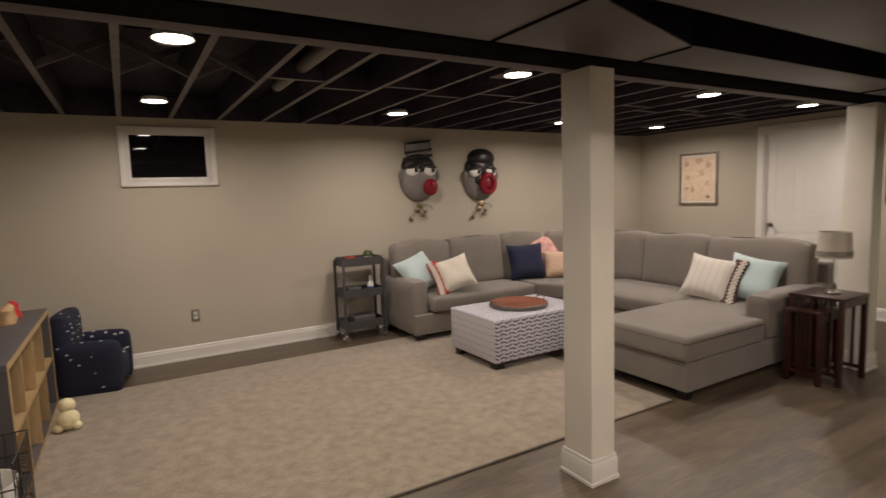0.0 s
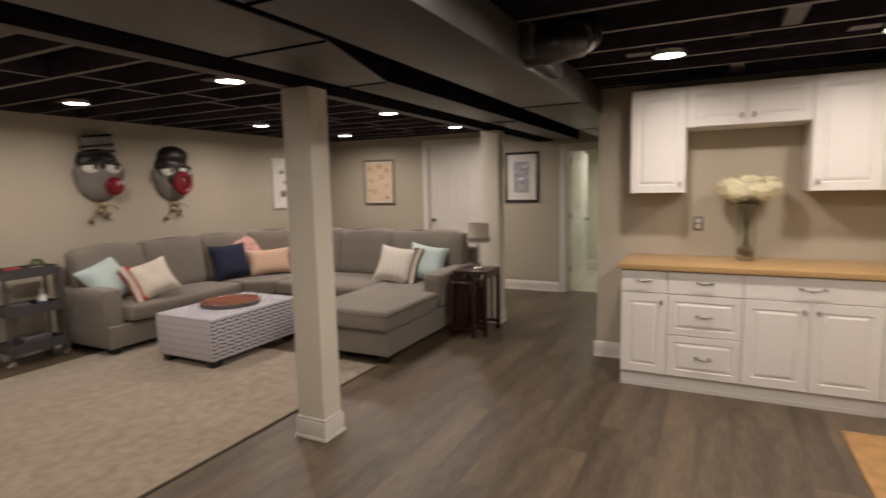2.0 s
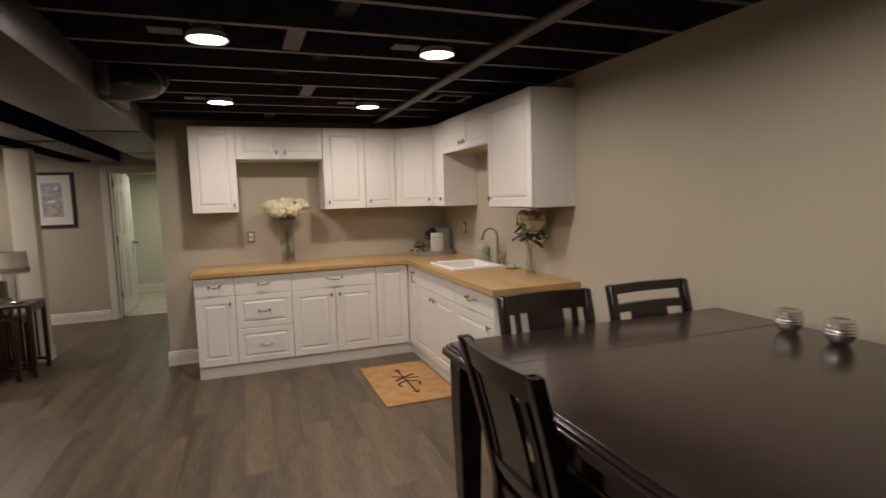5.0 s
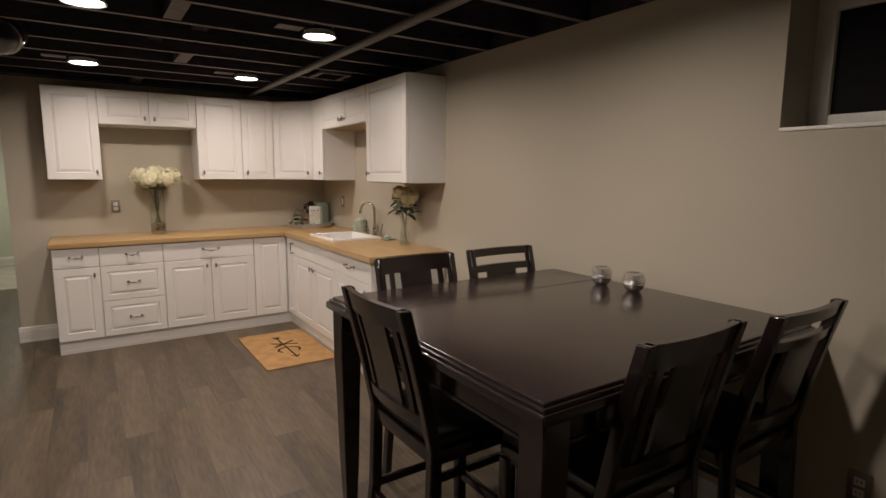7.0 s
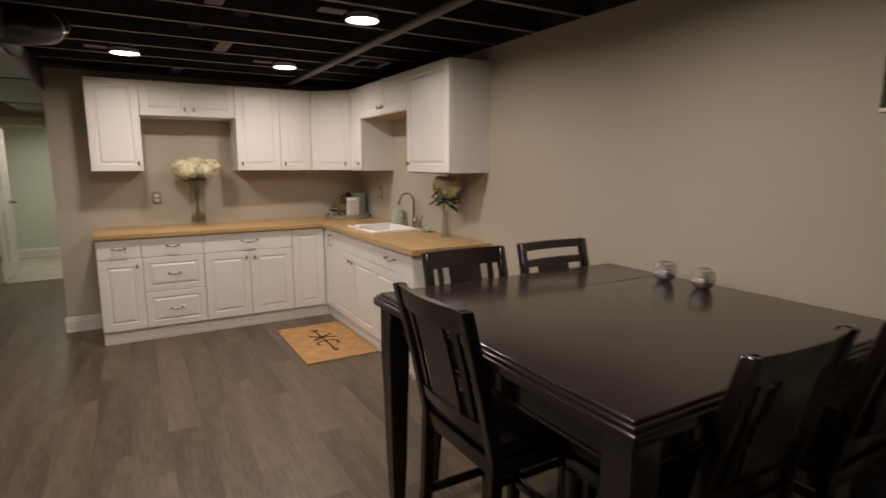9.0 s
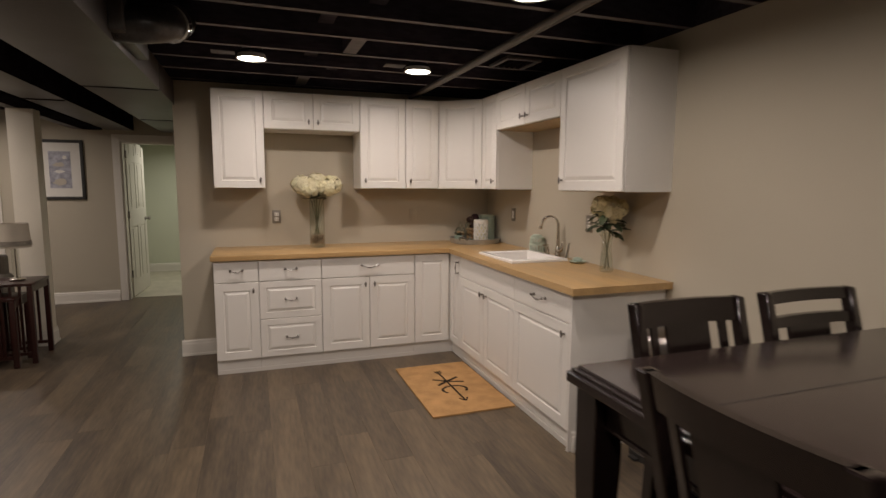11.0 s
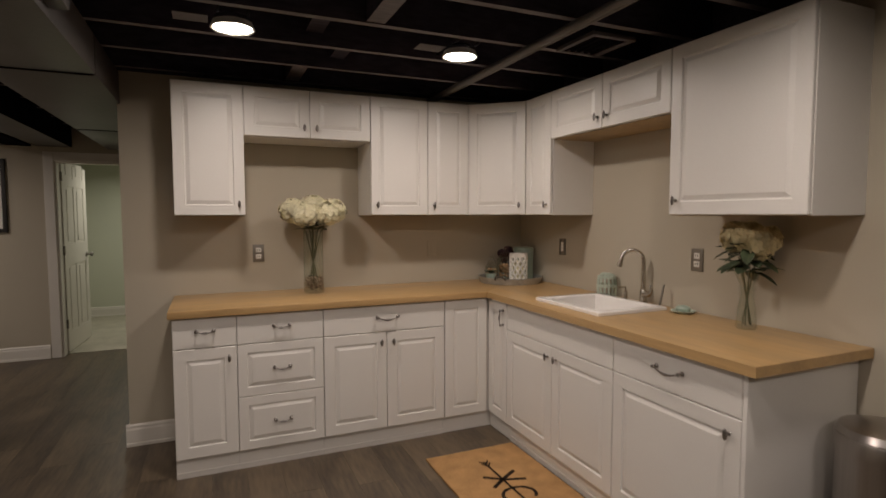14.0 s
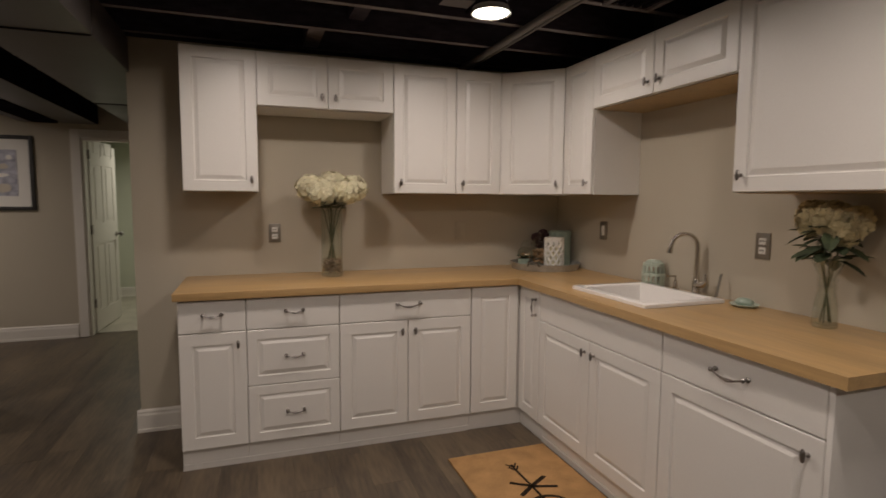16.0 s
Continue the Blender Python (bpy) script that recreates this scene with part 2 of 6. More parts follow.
# ---- mesh helpers ----
def boxes(*specs, bevel=0.0, seg=2):
    """One bmesh of boxes (x0, y0, z0, x1, y1, z1)."""
    bm = bmesh.new()
    for x0, y0, z0, x1, y1, z1 in specs:
        bmesh.ops.create_cube(bm, size=1, matrix=Matrix.LocRotScale(((x0 + x1) / 2, (y0 + y1) / 2, (z0 + z1) / 2), None, (abs(x1 - x0), abs(y1 - y0), abs(z1 - z0))))
    if bevel:
        bmesh.ops.bevel(bm, geom=bm.edges[:], offset=bevel, segments=seg, profile=0.6, affect="EDGES")
    return bm


def prism(points, z0, z1, bevel=0.0, seg=2):
    bm = bmesh.new()
    lo = [bm.verts.new((x, y, z0)) for x, y in points]
    hi = [bm.verts.new((x, y, z1)) for x, y in points]
    bm.faces.new(lo[::-1])
    bm.faces.new(hi)
    for i in range(len(points)):
        j = (i + 1) % len(points)
        bm.faces.new((lo[i], lo[j], hi[j], hi[i]))
    bmesh.ops.recalc_face_normals(bm, faces=bm.faces[:])
    if bevel:
        bmesh.ops.bevel(bm, geom=bm.edges[:], offset=bevel, segments=seg, profile=0.6, affect="EDGES")
    return bm


def turned(profile, n=24, bm=None, at=(0, 0, 0), closed=False):
    """A lathe of (radius, z) pairs about z."""
    bm = bm or bmesh.new()
    rings = []
    for r, z in profile:
        if r < 1e-5:
            rings.append([bm.verts.new((at[0], at[1], at[2] + z))])
        else:
            rings.append([bm.verts.new((at[0] + r * math.cos(2 * math.pi * k / n), at[1] + r * math.sin(2 * math.pi * k / n), at[2] + z)) for k in range(n)])
    for a, b in zip(rings, rings[1:]):
        for k in range(n):
            q = [a[k % len(a)], a[(k + 1) % len(a)], b[(k + 1) % len(b)], b[k % len(b)]]
            u = list(dict.fromkeys(q))
            if len(u) > 2:
                bm.faces.new(u)
    bmesh.ops.recalc_face_normals(bm, faces=bm.faces[:])
    return bm


def tube(points, r, n=10, bm=None):
    """A tube along a line of points; r may be a list."""
    bm = bm or bmesh.new()
    pts = [Vector(p) for p in points]
    rings = []
    for i, p in enumerate(pts):
        d = (pts[min(i + 1, len(pts) - 1)] - pts[max(i - 1, 0)]).normalized()
        u = d.orthogonal().normalized() if i == 0 else (u - d * u.dot(d)).normalized()
        v = d.cross(u)
        rr = r[i] if isinstance(r, (list, tuple)) else r
        rings.append([bm.verts.new(p + rr * (math.cos(2 * math.pi * k / n) * u + math.sin(2 * math.pi * k / n) * v)) for k in range(n)])
    for a, b in zip(rings, rings[1:]):
        for k in range(n):
            bm.faces.new((a[k], a[(k + 1) % n], b[(k + 1) % n], b[k]))
    bm.faces.new(rings[0][::-1])
    bm.faces.new(rings[-1])
    return bm


def finish(ob, mat, smooth):
    for m in (mat if isinstance(mat, (list, tuple)) else [mat]):
        ob.data.materials.append(m)
    if smooth:
        for p in ob.data.polygons:
            p.use_smooth = True
        ob.data.set_sharp_from_angle(angle=radians(40))


def part(name, bm, mat, parent=None, label="", smooth=True, at=None):
    me = bpy.data.meshes.new(name)
    bm.to_mesh(me)
    bm.free()
    ob = new(name, me)
    finish(ob, mat, smooth)
    if parent:
        ob.parent = parent
    if at is not None:
        ob.matrix_basis = at
    if label:
        tagged(ob, label)
    return ob


def thing(name, label, category, at=None, group="", kind=""):
    ob = new(name)
    ob.empty_display_size = 0.1
    if at is not None:
        ob.matrix_basis = at
    return tagged(ob, label, category, group, kind)


def structure(name, bm, mat, label, category, smooth=False):
    return tagged(part(name, bm, mat, smooth=smooth), label, category, kind="structure")


# ---- the shell of the basement ----
XW, YW = 4.2, -2.1          # kitchen walls
XF, YN, XL = 6.85, 5.56, -0.95   # far wall, window wall, left wall
TOP = 2.27                  # underside of the joists
T = 0.12

structure("floor", boxes((-3.1, -2.3, -0.12, XF + T, YN + 0.2, -0.006)), UNDER, "dark bed under grey brown vinyl planks", "floor")
structure("floor_bath", boxes((XF + T, -0.3, -0.10, 9.3, 2.3, 0.004)), BATHFLOOR, "pale bathroom floor beyond the open door", "floor")

# window wall with its opening
W1 = (0.045, 0.762, 1.69, 2.165)
structure("wall_north", boxes((XL - T, YN, 0, W1[0], YN + T, TOP), (W1[1], YN, 0, XF + T, YN + T, TOP), (W1[0], YN, 0, W1[1], YN + T, W1[2]), (W1[0], YN, W1[3], W1[1], YN + T, TOP)), WALL, "greige painted basement wall with a small high window", "wall")
structure("wall_west_living", boxes((XL - T, 2.5, 0, XL, YN, TOP)), WALL, "greige painted wall behind the toy shelf", "wall")
structure("wall_return", boxes((-3.0, 2.5, 0, XL - T, 2.5 + T, TOP)), WALL, "greige painted return wall", "wall")
structure("wall_west", boxes((-3.0 - T, -2.1, 0, -3.0, 2.5 + T, TOP)), WALL, "greige painted end wall of the dining side", "wall")
# dining wall with the deep window
W2 = (-1.37, -0.57, 1.65, 2.18)
structure("wall_south", boxes((-3.0 - T, YW - 0.36, 0, W2[0], YW, TOP), (W2[1], YW - 0.36, 0, XW + T, YW, TOP), (W2[0], YW - 0.36, 0, W2[1], YW, W2[2]), (W2[0], YW - 0.36, W2[3], W2[1], YW, TOP)), WALL, "greige painted wall behind the table and sink", "wall")
structure("wall_kitchen", boxes((XW, YW, 0, XW + T, 0.675, TOP)), WALL, "greige painted kitchen wall ending at the hall", "wall")
structure("wall_hall", boxes((XW + T, 0.555, 0, XF, 0.675, TOP)), WALL, "greige painted hall side wall", "wall")
# far wall with closed door and bathroom doorway
D1 = (2.90, 3.71)
D2 = (0.72, 1.585)
D1H, D2H = 2.11, 1.95
structure("wall_east", boxes((XF, D1[1], 0, XF + T, YN, TOP), (XF, D2[1], 0, XF + T, D1[0], TOP), (XF, 0.535, 0, XF + T, D2[0], TOP), (XF, D1[0], D1H, XF + T, D1[1], TOP), (XF, D2[0], D2H, XF + T, D2[1], TOP)), WALL, "greige painted far wall with two white doors", "wall")
structure("wall_bath", boxes((XF + T, 2.0, 0, 9.2, 2.1, 2.5), (9.2, -0.3, 0, 9.3, 2.1, 2.5), (XF + T, -0.3, 0, 9.2, -0.2, 2.5), (XF + T, -0.2, 2.4, 9.2, 2.0, 2.5)), BATHWALL, "pale green bathroom walls and ceiling", "wall")

# ceiling: subfloor, joists, blocking, rim
JX = [1.656 + 0.4064 * k for k in range(-11, 13)]
cz = [(-3.1, -2.46, 2.50, XF + T, YN + 0.2, 2.56)]
for x in JX:
    if -3.0 < x < XF:
        cz.append((x - 0.019, (-2.3 if x < XW + 0.1 else 0.55), TOP, x + 0.019, 1.86, 2.50))
        if x > XL:
            cz.append((x - 0.019, 1.86, TOP, x + 0.019, YN + 0.1, 2.50))
cz += [(-3.1, YW - 0.36, TOP, XW + T, YW - 0.02, 2.5), (XL - T, YN, TOP, XF + T, YN + T, 2.5), (XF, 0.53, TOP, XF + T, YN, 2.5), (XW, YW, TOP, XW + T, 0.675, 2.5),
       (XL - T, 2.5, TOP, XL, YN, 2.5), (-3.1, -2.1, TOP, -3.0, 2.6, 2.5), (-3.0, 2.5, TOP, XL, 2.62, 2.5), (XW + T, 0.555, TOP, XF, 0.675, 2.5)]
for i, (a, b) in enumerate(zip(JX, JX[1:])):
    if a > -3 and b < XF:
        o = 0.10 * (-1) ** i
        if a < XW - 0.2:
            cz.append((a + 0.019, -0.46 + o, 2.275 if i % 3 == 1 else 2.33, b - 0.019, -0.375 + o, 2.50))
        if a > 0.8:
            cz.append((a + 0.019, 3.64 + o, 2.275, b - 0.019, 3.68 + o, 2.50))
ceil = structure("ceiling", boxes(*cz), [JOIST, JOIST_LIT], "open joist ceiling painted black, with blocking", "ceiling")
# Low downward faces get the lighter tone that stands in for light from below.
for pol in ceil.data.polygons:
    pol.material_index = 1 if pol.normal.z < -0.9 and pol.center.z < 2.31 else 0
# cross bridging straps of the living side
br = bmesh.new()
for a, b in zip(JX, JX[1:]):
    if a > XL and b < 0.9:
        for s in (0, 1):
            z0, z1 = (2.295, 2.475) if s else (2.475, 2.295)
            ym = 3.72 + 0.05 * s
            sec = [(x, y, z + d) for x, z in ((a + 0.02, z0), (b - 0.02, z1)) for y, d in ((ym, -0.022), (ym + 0.02, -0.022), (ym + 0.02, 0.022), (ym, 0.022))]
            vs = [br.verts.new(v) for v in sec]
            for q in ((0, 1, 2, 3), (7, 6, 5, 4), (0, 4, 5, 1), (1, 5, 6, 2), (2, 6, 7, 3), (3, 7, 4, 0)):
                br.faces.new([vs[i] for i in q])
bmesh.ops.recalc_face_normals(br, faces=br.faces[:])
tagged(part("bridging", br, FLANGE, smooth=False), "grey cross bridging straps between the black joists", "bridging", kind="structure")

# baseboards
def board(name, x0, y0, x1, y1, nx, ny, h=0.135):
    """A moulded skirting board from (x0, y0) to (x1, y1), standing out along (nx, ny)."""
    bm = bmesh.new()
    prof = [(0, 0), (0.020, 0), (0.020, 0.018), (0.014, 0.022), (0.014, h - 0.035), (0.010, h - 0.022), (0.011, h - 0.012), (0.004, h), (0, h)]
    ends = []
    for x, y in ((x0, y0), (x1, y1)):
        ends.append([bm.verts.new((x + nx * d, y + ny * d, z)) for d, z in prof])
    for k in range(len(prof)):
        j = (k + 1) % len(prof)
        bm.faces.new((ends[0][k], ends[0][j], ends[1][j], ends[1][k]))
    bm.faces.new(ends[0])
    bm.faces.new(ends[1][::-1])
    bmesh.ops.recalc_face_normals(bm, faces=bm.faces[:])
    return structure(name, bm, TRIM, "white moulded baseboard", "baseboard")


board("baseboard_north", XL, YN, XF, YN, 0, -1)
board("baseboard_west", XL, 2.5, XL, YN, 1, 0)
board("baseboard_south_1", -3.0, YW, 1.69, YW, 0, 1)
board("baseboard_kitchen", XW, 0.392, XW, 0.695, -1, 0)
board("baseboard_hall", XW, 0.675, XF, 0.675, 0, 1)
board("baseboard_east_1", XF, 3.80, XF, YN, -1, 0)
board("baseboard_east_2", XF, 1.68, XF, 2.81, -1, 0)
board("baseboard_bath_1", 9.2, -0.2, 9.2, 2.0, -1, 0)
board("baseboard_bath_2", XF + T, 2.0, 9.2, 2.0, 0, -1)


# ---- doors and windows ----
def panel_door(w, h, t=0.035):
    """Six panel door: x across, front at y=0 facing -y, hinge at x=0."""
    st, mid = 0.11, 0.09
    pw = (w - 2 * st - mid) / 2
    rows = [(0.20, 0.69), (1.11, 0.59), (1.79, 0.16 if h < 2 else 0.20)]
    sp = [(0, 0.006, 0, w, t - 0.006, h)]
    xs = [st, st + pw + mid]
    for y0, y1 in ((0, 0.006), (t - 0.006, t)):
        sp += [(0, y0, 0, st, y1, h), (w - st, y0, 0, w, y1, h), (st + pw, y0, 0, st + pw + mid, y1, h)]
        zz = [0] + [v for z, hh in rows for v in (z, z + hh)] + [h]
        for k in range(0, len(zz), 2):
            for x in xs:
                sp.append((x, y0, zz[k], x + pw, y1, zz[k + 1]))
        for z, hh in rows:
            for x in xs:
                sp.append((x + 0.03, y0 + (0.001 if y0 == 0 else 0), z + 0.03, x + pw - 0.03, y1 - (0 if y0 == 0 else 0.001), z + hh - 0.03))
    return boxes(*sp)


def knob_lever(parent, x, z, t=0.035):
    bm = bmesh.new()
    turned([(0.0, 0), (0.028, 0), (0.028, 0.006), (0.010, 0.012), (0.010, 0.035), (0.024, 0.045), (0.026, 0.055), (0.018, 0.066), (0, 0.068)], 16, bm)
    bmesh.ops.transform(bm, matrix=pose(x, 0, z, 90, 0, 0), verts=bm.verts)
    part("door_handle", bm, PEWTER, parent, "dark pewter door knob")


def casing(name, x, y0, y1, h, side=-1):
    w = 0.085
    return boxes((x, y0 - w, 0, x + side * 0.018, y0, h + w), (x, y1, 0, x + side * 0.018, y1 + w, h + w), (x, y0, h, x + side * 0.018, y1, h + w), bevel=0.004)


d1 = thing("door_1", "closed white six panel door with pewter knob", "door", pose(XF + 0.03, D1[1] - 0.02, 0.01, 0, 0, -90), kind="structure")
part("door_leaf", panel_door(D1[1] - D1[0] - 0.04, D1H - 0.03), TRIM, d1, smooth=False)
knob_lever(d1, 0.06, 0.98)
structure("trim_door_1", casing("c", XF, D1[0], D1[1], D1H), TRIM, "white door casing", "trim")
structure("jamb_door_1", boxes((XF + 0.001, D1[0], 0, XF + T, D1[0] + 0.018, D1H), (XF + 0.001, D1[1] - 0.018, 0, XF + T, D1[1], D1H), (XF + 0.001, D1[0] + 0.018, D1H - 0.02, XF + T, D1[1] - 0.018, D1H)), TRIM, "white door jamb", "trim")
d2 = thing("door_2", "open white six panel bathroom door", "door", pose(XF + T + 0.01, D2[1] - 0.03, 0.012, 0, 0, -4), kind="structure")
part("door_leaf", panel_door(0.80, D2H - 0.03), TRIM, d2, smooth=False)
knob_lever(d2, 0.73, 0.96)
for hz in (0.25, 1.0, 1.75):
    part("hinge", boxes((-0.012, -0.008, hz, 0.004, 0.02, hz + 0.09), bevel=0.002), PEWTER, d2, "pewter hinge")
structure("trim_door_2", casing("c", XF, D2[0], D2[1], D2H), TRIM, "white bathroom door casing", "trim")
structure("jamb_door_2", boxes((XF + 0.001, D2[0], 0, XF + T, D2[0] + 0.018, D2H), (XF + 0.001, D2[1] - 0.018, 0, XF + T, D2[1], D2H), (XF + 0.001, D2[0] + 0.018, D2H - 0.02, XF + T, D2[1] - 0.018, D2H)), TRIM, "white door jamb", "trim")
structure("trim_bath", boxes((8.15, 1.93, 0, 8.25, 1.998, 2.1), (8.25, 1.96, 0, 8.9, 1.998, 2.0), bevel=0.004), TRIM, "white closet casing in the bathroom", "trim")


def basement_window(name, x0, x1, z0, z1, y, out, depth, mat_frame, label, f=0.045, pane=NIGHT):
    """A small window in a wall whose room face is y; out is +1 or -1 towards the outside."""
    w = thing(name, label, "window", pose((x0 + x1) / 2, y + out * depth, z0), kind="structure")
    hw, h = (x1 - x0) / 2, z1 - z0
    part("window_frame", boxes((-hw, -0.03, 0, -hw + f, 0.03, h), (hw - f, -0.03, 0, hw, 0.03, h), (-hw + f, -0.03, 0, hw - f, 0.03, f), (-hw + f, -0.03, h - f, hw - f, 0.03, h), bevel=0.004), mat_frame, w)
    part("pane", boxes((-hw + f, -0.004, f, hw - f, 0.004, h - f)), pane, w, "dark night window pane", smooth=False)
    return w


w1 = basement_window("window_1", W1[0], W1[1], W1[2], W1[3], YN, 1, 0.05, TRIM, "small white framed basement window, dark outside")
part("window_frame", boxes((-0.40, -0.068, -0.035, -0.355, -0.05, 0.50), (0.355, -0.068, -0.035, 0.40, -0.05, 0.50), (-0.355, -0.068, 0.465, 0.355, -0.05, 0.50), (-0.40, -0.078, -0.035, 0.40, -0.05, 0.0), bevel=0.003), TRIM, w1)
w2 = basement_window("window_2", W2[0], W2[1], W2[2] + 0.004, W2[3], YW, -1, 0.25, TRIM, "deep set basement window, dark outside", 0.068, DULL_PANE)
part("window_sill", boxes((-0.40, 0.032, -0.002, 0.40, 0.255, 0.012), bevel=0.003), TRIM, w2)


# ---- beam, posts and ducts overhead ----
bmx = thing("steel_beam", "black steel beam with a grey timber nailer", "beam", pose(0, 0, 0))
part("web", boxes((-0.9, 1.845, 2.10, XF - 0.02, 1.865, TOP - 0.015)), STEEL_BLACK, bmx, smooth=False)
part("flange", boxes((-0.9, 1.755, 2.078, XF - 0.02, 1.952, 2.098), bevel=0.003), STEEL_BLACK, bmx)
part("flange", boxes((-0.9, 1.755, TOP - 0.014, XF - 0.02, 1.952, TOP - 0.001), bevel=0.003), STEEL_BLACK, bmx)
part("nailer", boxes((-0.9, 1.956, 2.080, XF - 0.02, 2.05, TOP - 0.001), bevel=0.003), FLANGE, bmx, "grey painted timber nailer along the beam")


def post(cx, cy, label):
    p = thing("support_post", label, "post", pose(cx, cy, 0), group="posts under the beam")
    part("shaft", boxes((-0.081, -0.098, 0, 0.081, 0.098, 2.076), bevel=0.004), POST, p)
    b, c = 0.099, 0.116
    part("base_trim", boxes((-b, -c, 0, b, c, 0.02), (-b + 0.006, -c + 0.006, 0.02, b - 0.006, c - 0.006, 0.115), (-b + 0.010, -c + 0.010, 0.115, b - 0.010, c - 0.010, 0.135), bevel=0.003), TRIM, p, "white moulded base")


post(2.015, 1.936, "square ivory boxed support post with white base")
post(4.99, 1.936, "square ivory support post beside the end table")

da = thing("duct", "taupe painted sheet metal duct along the beam", "duct", pose(0, 0, 2.08), group="ceiling ducts")
part("run", boxes((-3.0, 1.18, 0, 1.27, 1.715, 0.185), bevel=0.004), DUCT, da)
tp = prism([(1.285, 1.18), (2.10, 1.43), (2.10, 1.715), (1.285, 1.715)], 0, 0.185, 0.004)
part("reducer", tp, DUCT, da)
part("run", boxes((2.115, 1.43, 0.003, 4.3, 1.715, 0.185), bevel=0.004), DUCT, da)
part("run", boxes((4.315, 1.43, 0.003, XF - 0.01, 1.715, 0.185), bevel=0.004), DUCT, da)
for x in (0.0, 1.278, 2.108, 4.308):
    part("seam", boxes((x - 0.006, 1.19 if x < 2 else 1.44, -0.004, x + 0.006, 1.705, 0.18)), STEEL_BLACK, da, smooth=False)
# Black sheets added over the duct side, standing in for shade in the gap.
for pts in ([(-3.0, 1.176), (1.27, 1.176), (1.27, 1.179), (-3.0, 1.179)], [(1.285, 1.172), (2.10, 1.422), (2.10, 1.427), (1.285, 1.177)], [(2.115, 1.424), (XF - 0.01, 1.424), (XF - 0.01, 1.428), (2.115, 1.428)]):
    part("gap_shade", prism(pts, 0.004, 0.186), STEEL_BLACK, da, "black sheet standing in for the shaded gap beside the duct", smooth=False)
db = thing("duct", "wide taupe painted duct over the walkway", "duct", pose(0, 0, 2.075), group="ceiling ducts")
for x0, x1 in ((-3.0, 0.80), (0.815, 3.47), (3.485, 5.4), (5.415, XF - 0.01)):
    part("run", prism([(x0, 0.66), (x1, 0.66), (x1, 1.12), (x0, 1.12)], 0, 0.19, 0.006), DUCT, db)
for x in (0.807, 3.477, 5.407):
    part("seam", boxes((x - 0.007, 0.67, -0.004, x + 0.007, 1.11, 0.18)), STEEL_BLACK, db, smooth=False)
fd = thing("branch_duct", "round dark galvanised branch duct with elbow", "duct", pose(2.2, 0.5, 2.17))
part("pipe", tube([(0, 0.16, 0), (0, 0.06, 0), (0.04, -0.02, 0.02), (0.12, -0.06, 0.05), (0.25, -0.08, 0.10)], 0.085, 18), GALVDUCT, fd)
part("collar", tube([(0.10, -0.055, 0.042), (0.14, -0.065, 0.058)], 0.092, 18), CHROME, fd, "bright metal collar")
part("take_off", boxes((-0.12, 0.10, -0.06, 0.5, 0.165, 0.10), bevel=0.012), DUCT, fd)

pp = thing("ceiling_pipe", "grey painted pipe under the joists", "pipe", pose(0, 0, 2.2), group="pipes over the sink")
part("pipe", tube([(-3.0, -1.30, 0.045), (4.19, -1.30, 0.045)], 0.019, 12), TUBEWHITE, pp)
pp2 = thing("ceiling_pipe", "thin grey pipe under the joists", "pipe", pose(0, 0, 2.2), group="pipes over the sink")
part("pipe", tube([(-3.0, -1.36, 0.055), (4.19, -1.36, 0.055)], 0.010, 10), TUBEWHITE, pp2)
pt = thing("ceiling_pipe", "fat grey pipe between living room joists", "pipe", pose(0, 0, 2.36))
part("pipe", tube([(1.08, 2.1, 0), (1.08, 4.2, 0)], 0.045, 14), TUBEWHITE, pt)
cv = thing("ceiling_vent", "black square ceiling vent between joists", "vent", pose(2.72, -1.62, 2.262))
part("frame", boxes((-0.15, -0.13, 0, 0.15, -0.105, 0.02), (-0.15, 0.105, 0, 0.15, 0.13, 0.02), (-0.15, -0.105, 0, -0.125, 0.105, 0.02), (0.125, -0.105, 0, 0.15, 0.105, 0.02), bevel=0.003), FLANGE, cv)
for k in range(5):
    part("slat", boxes((-0.125, -0.09 + 0.042 * k, 0.004, 0.125, -0.07 + 0.042 * k, 0.016)), STEEL_BLACK, cv, smooth=False)

rl = thing("recessed_light", "lit round recessed ceiling light, white trim", "ceiling light", pose(LAMPS[0][0], LAMPS[0][1], LAMP_Z), group="recessed ceiling lights")
part("trim_ring", turned([(0.083, 0.004), (0.092, 0.0), (0.095, 0.004), (0.09, 0.012), (0.084, 0.03), (0.083, 0.004)], 32), PLASTIC, rl, "white trim ring")
part("lens", turned([(0, 0.002), (0.083, 0.005), (0.083, 0.012), (0, 0.012)], 32), DISC, rl, "glowing lens")
part("housing", turned([(0.078, 0.013), (0.076, 0.05), (0.05, 0.062), (0, 0.062)], 24), STEEL_BLACK, rl)
for y_ in (-0.06, 0.06):
    part("hanger_bar", boxes((-0.19, y_ - 0.006, 0.050, 0.19, y_ + 0.006, 0.056)), STEEL_BLACK, rl, smooth=False)
part("mounting_plate", boxes((-0.05, 0.10, 0.03, 0.05, 0.24, 0.034)), FLANGE, rl, smooth=False)
for lx, ly in LAMPS[1:]:
    copy_thing(rl, pose(lx, ly, LAMP_Z))


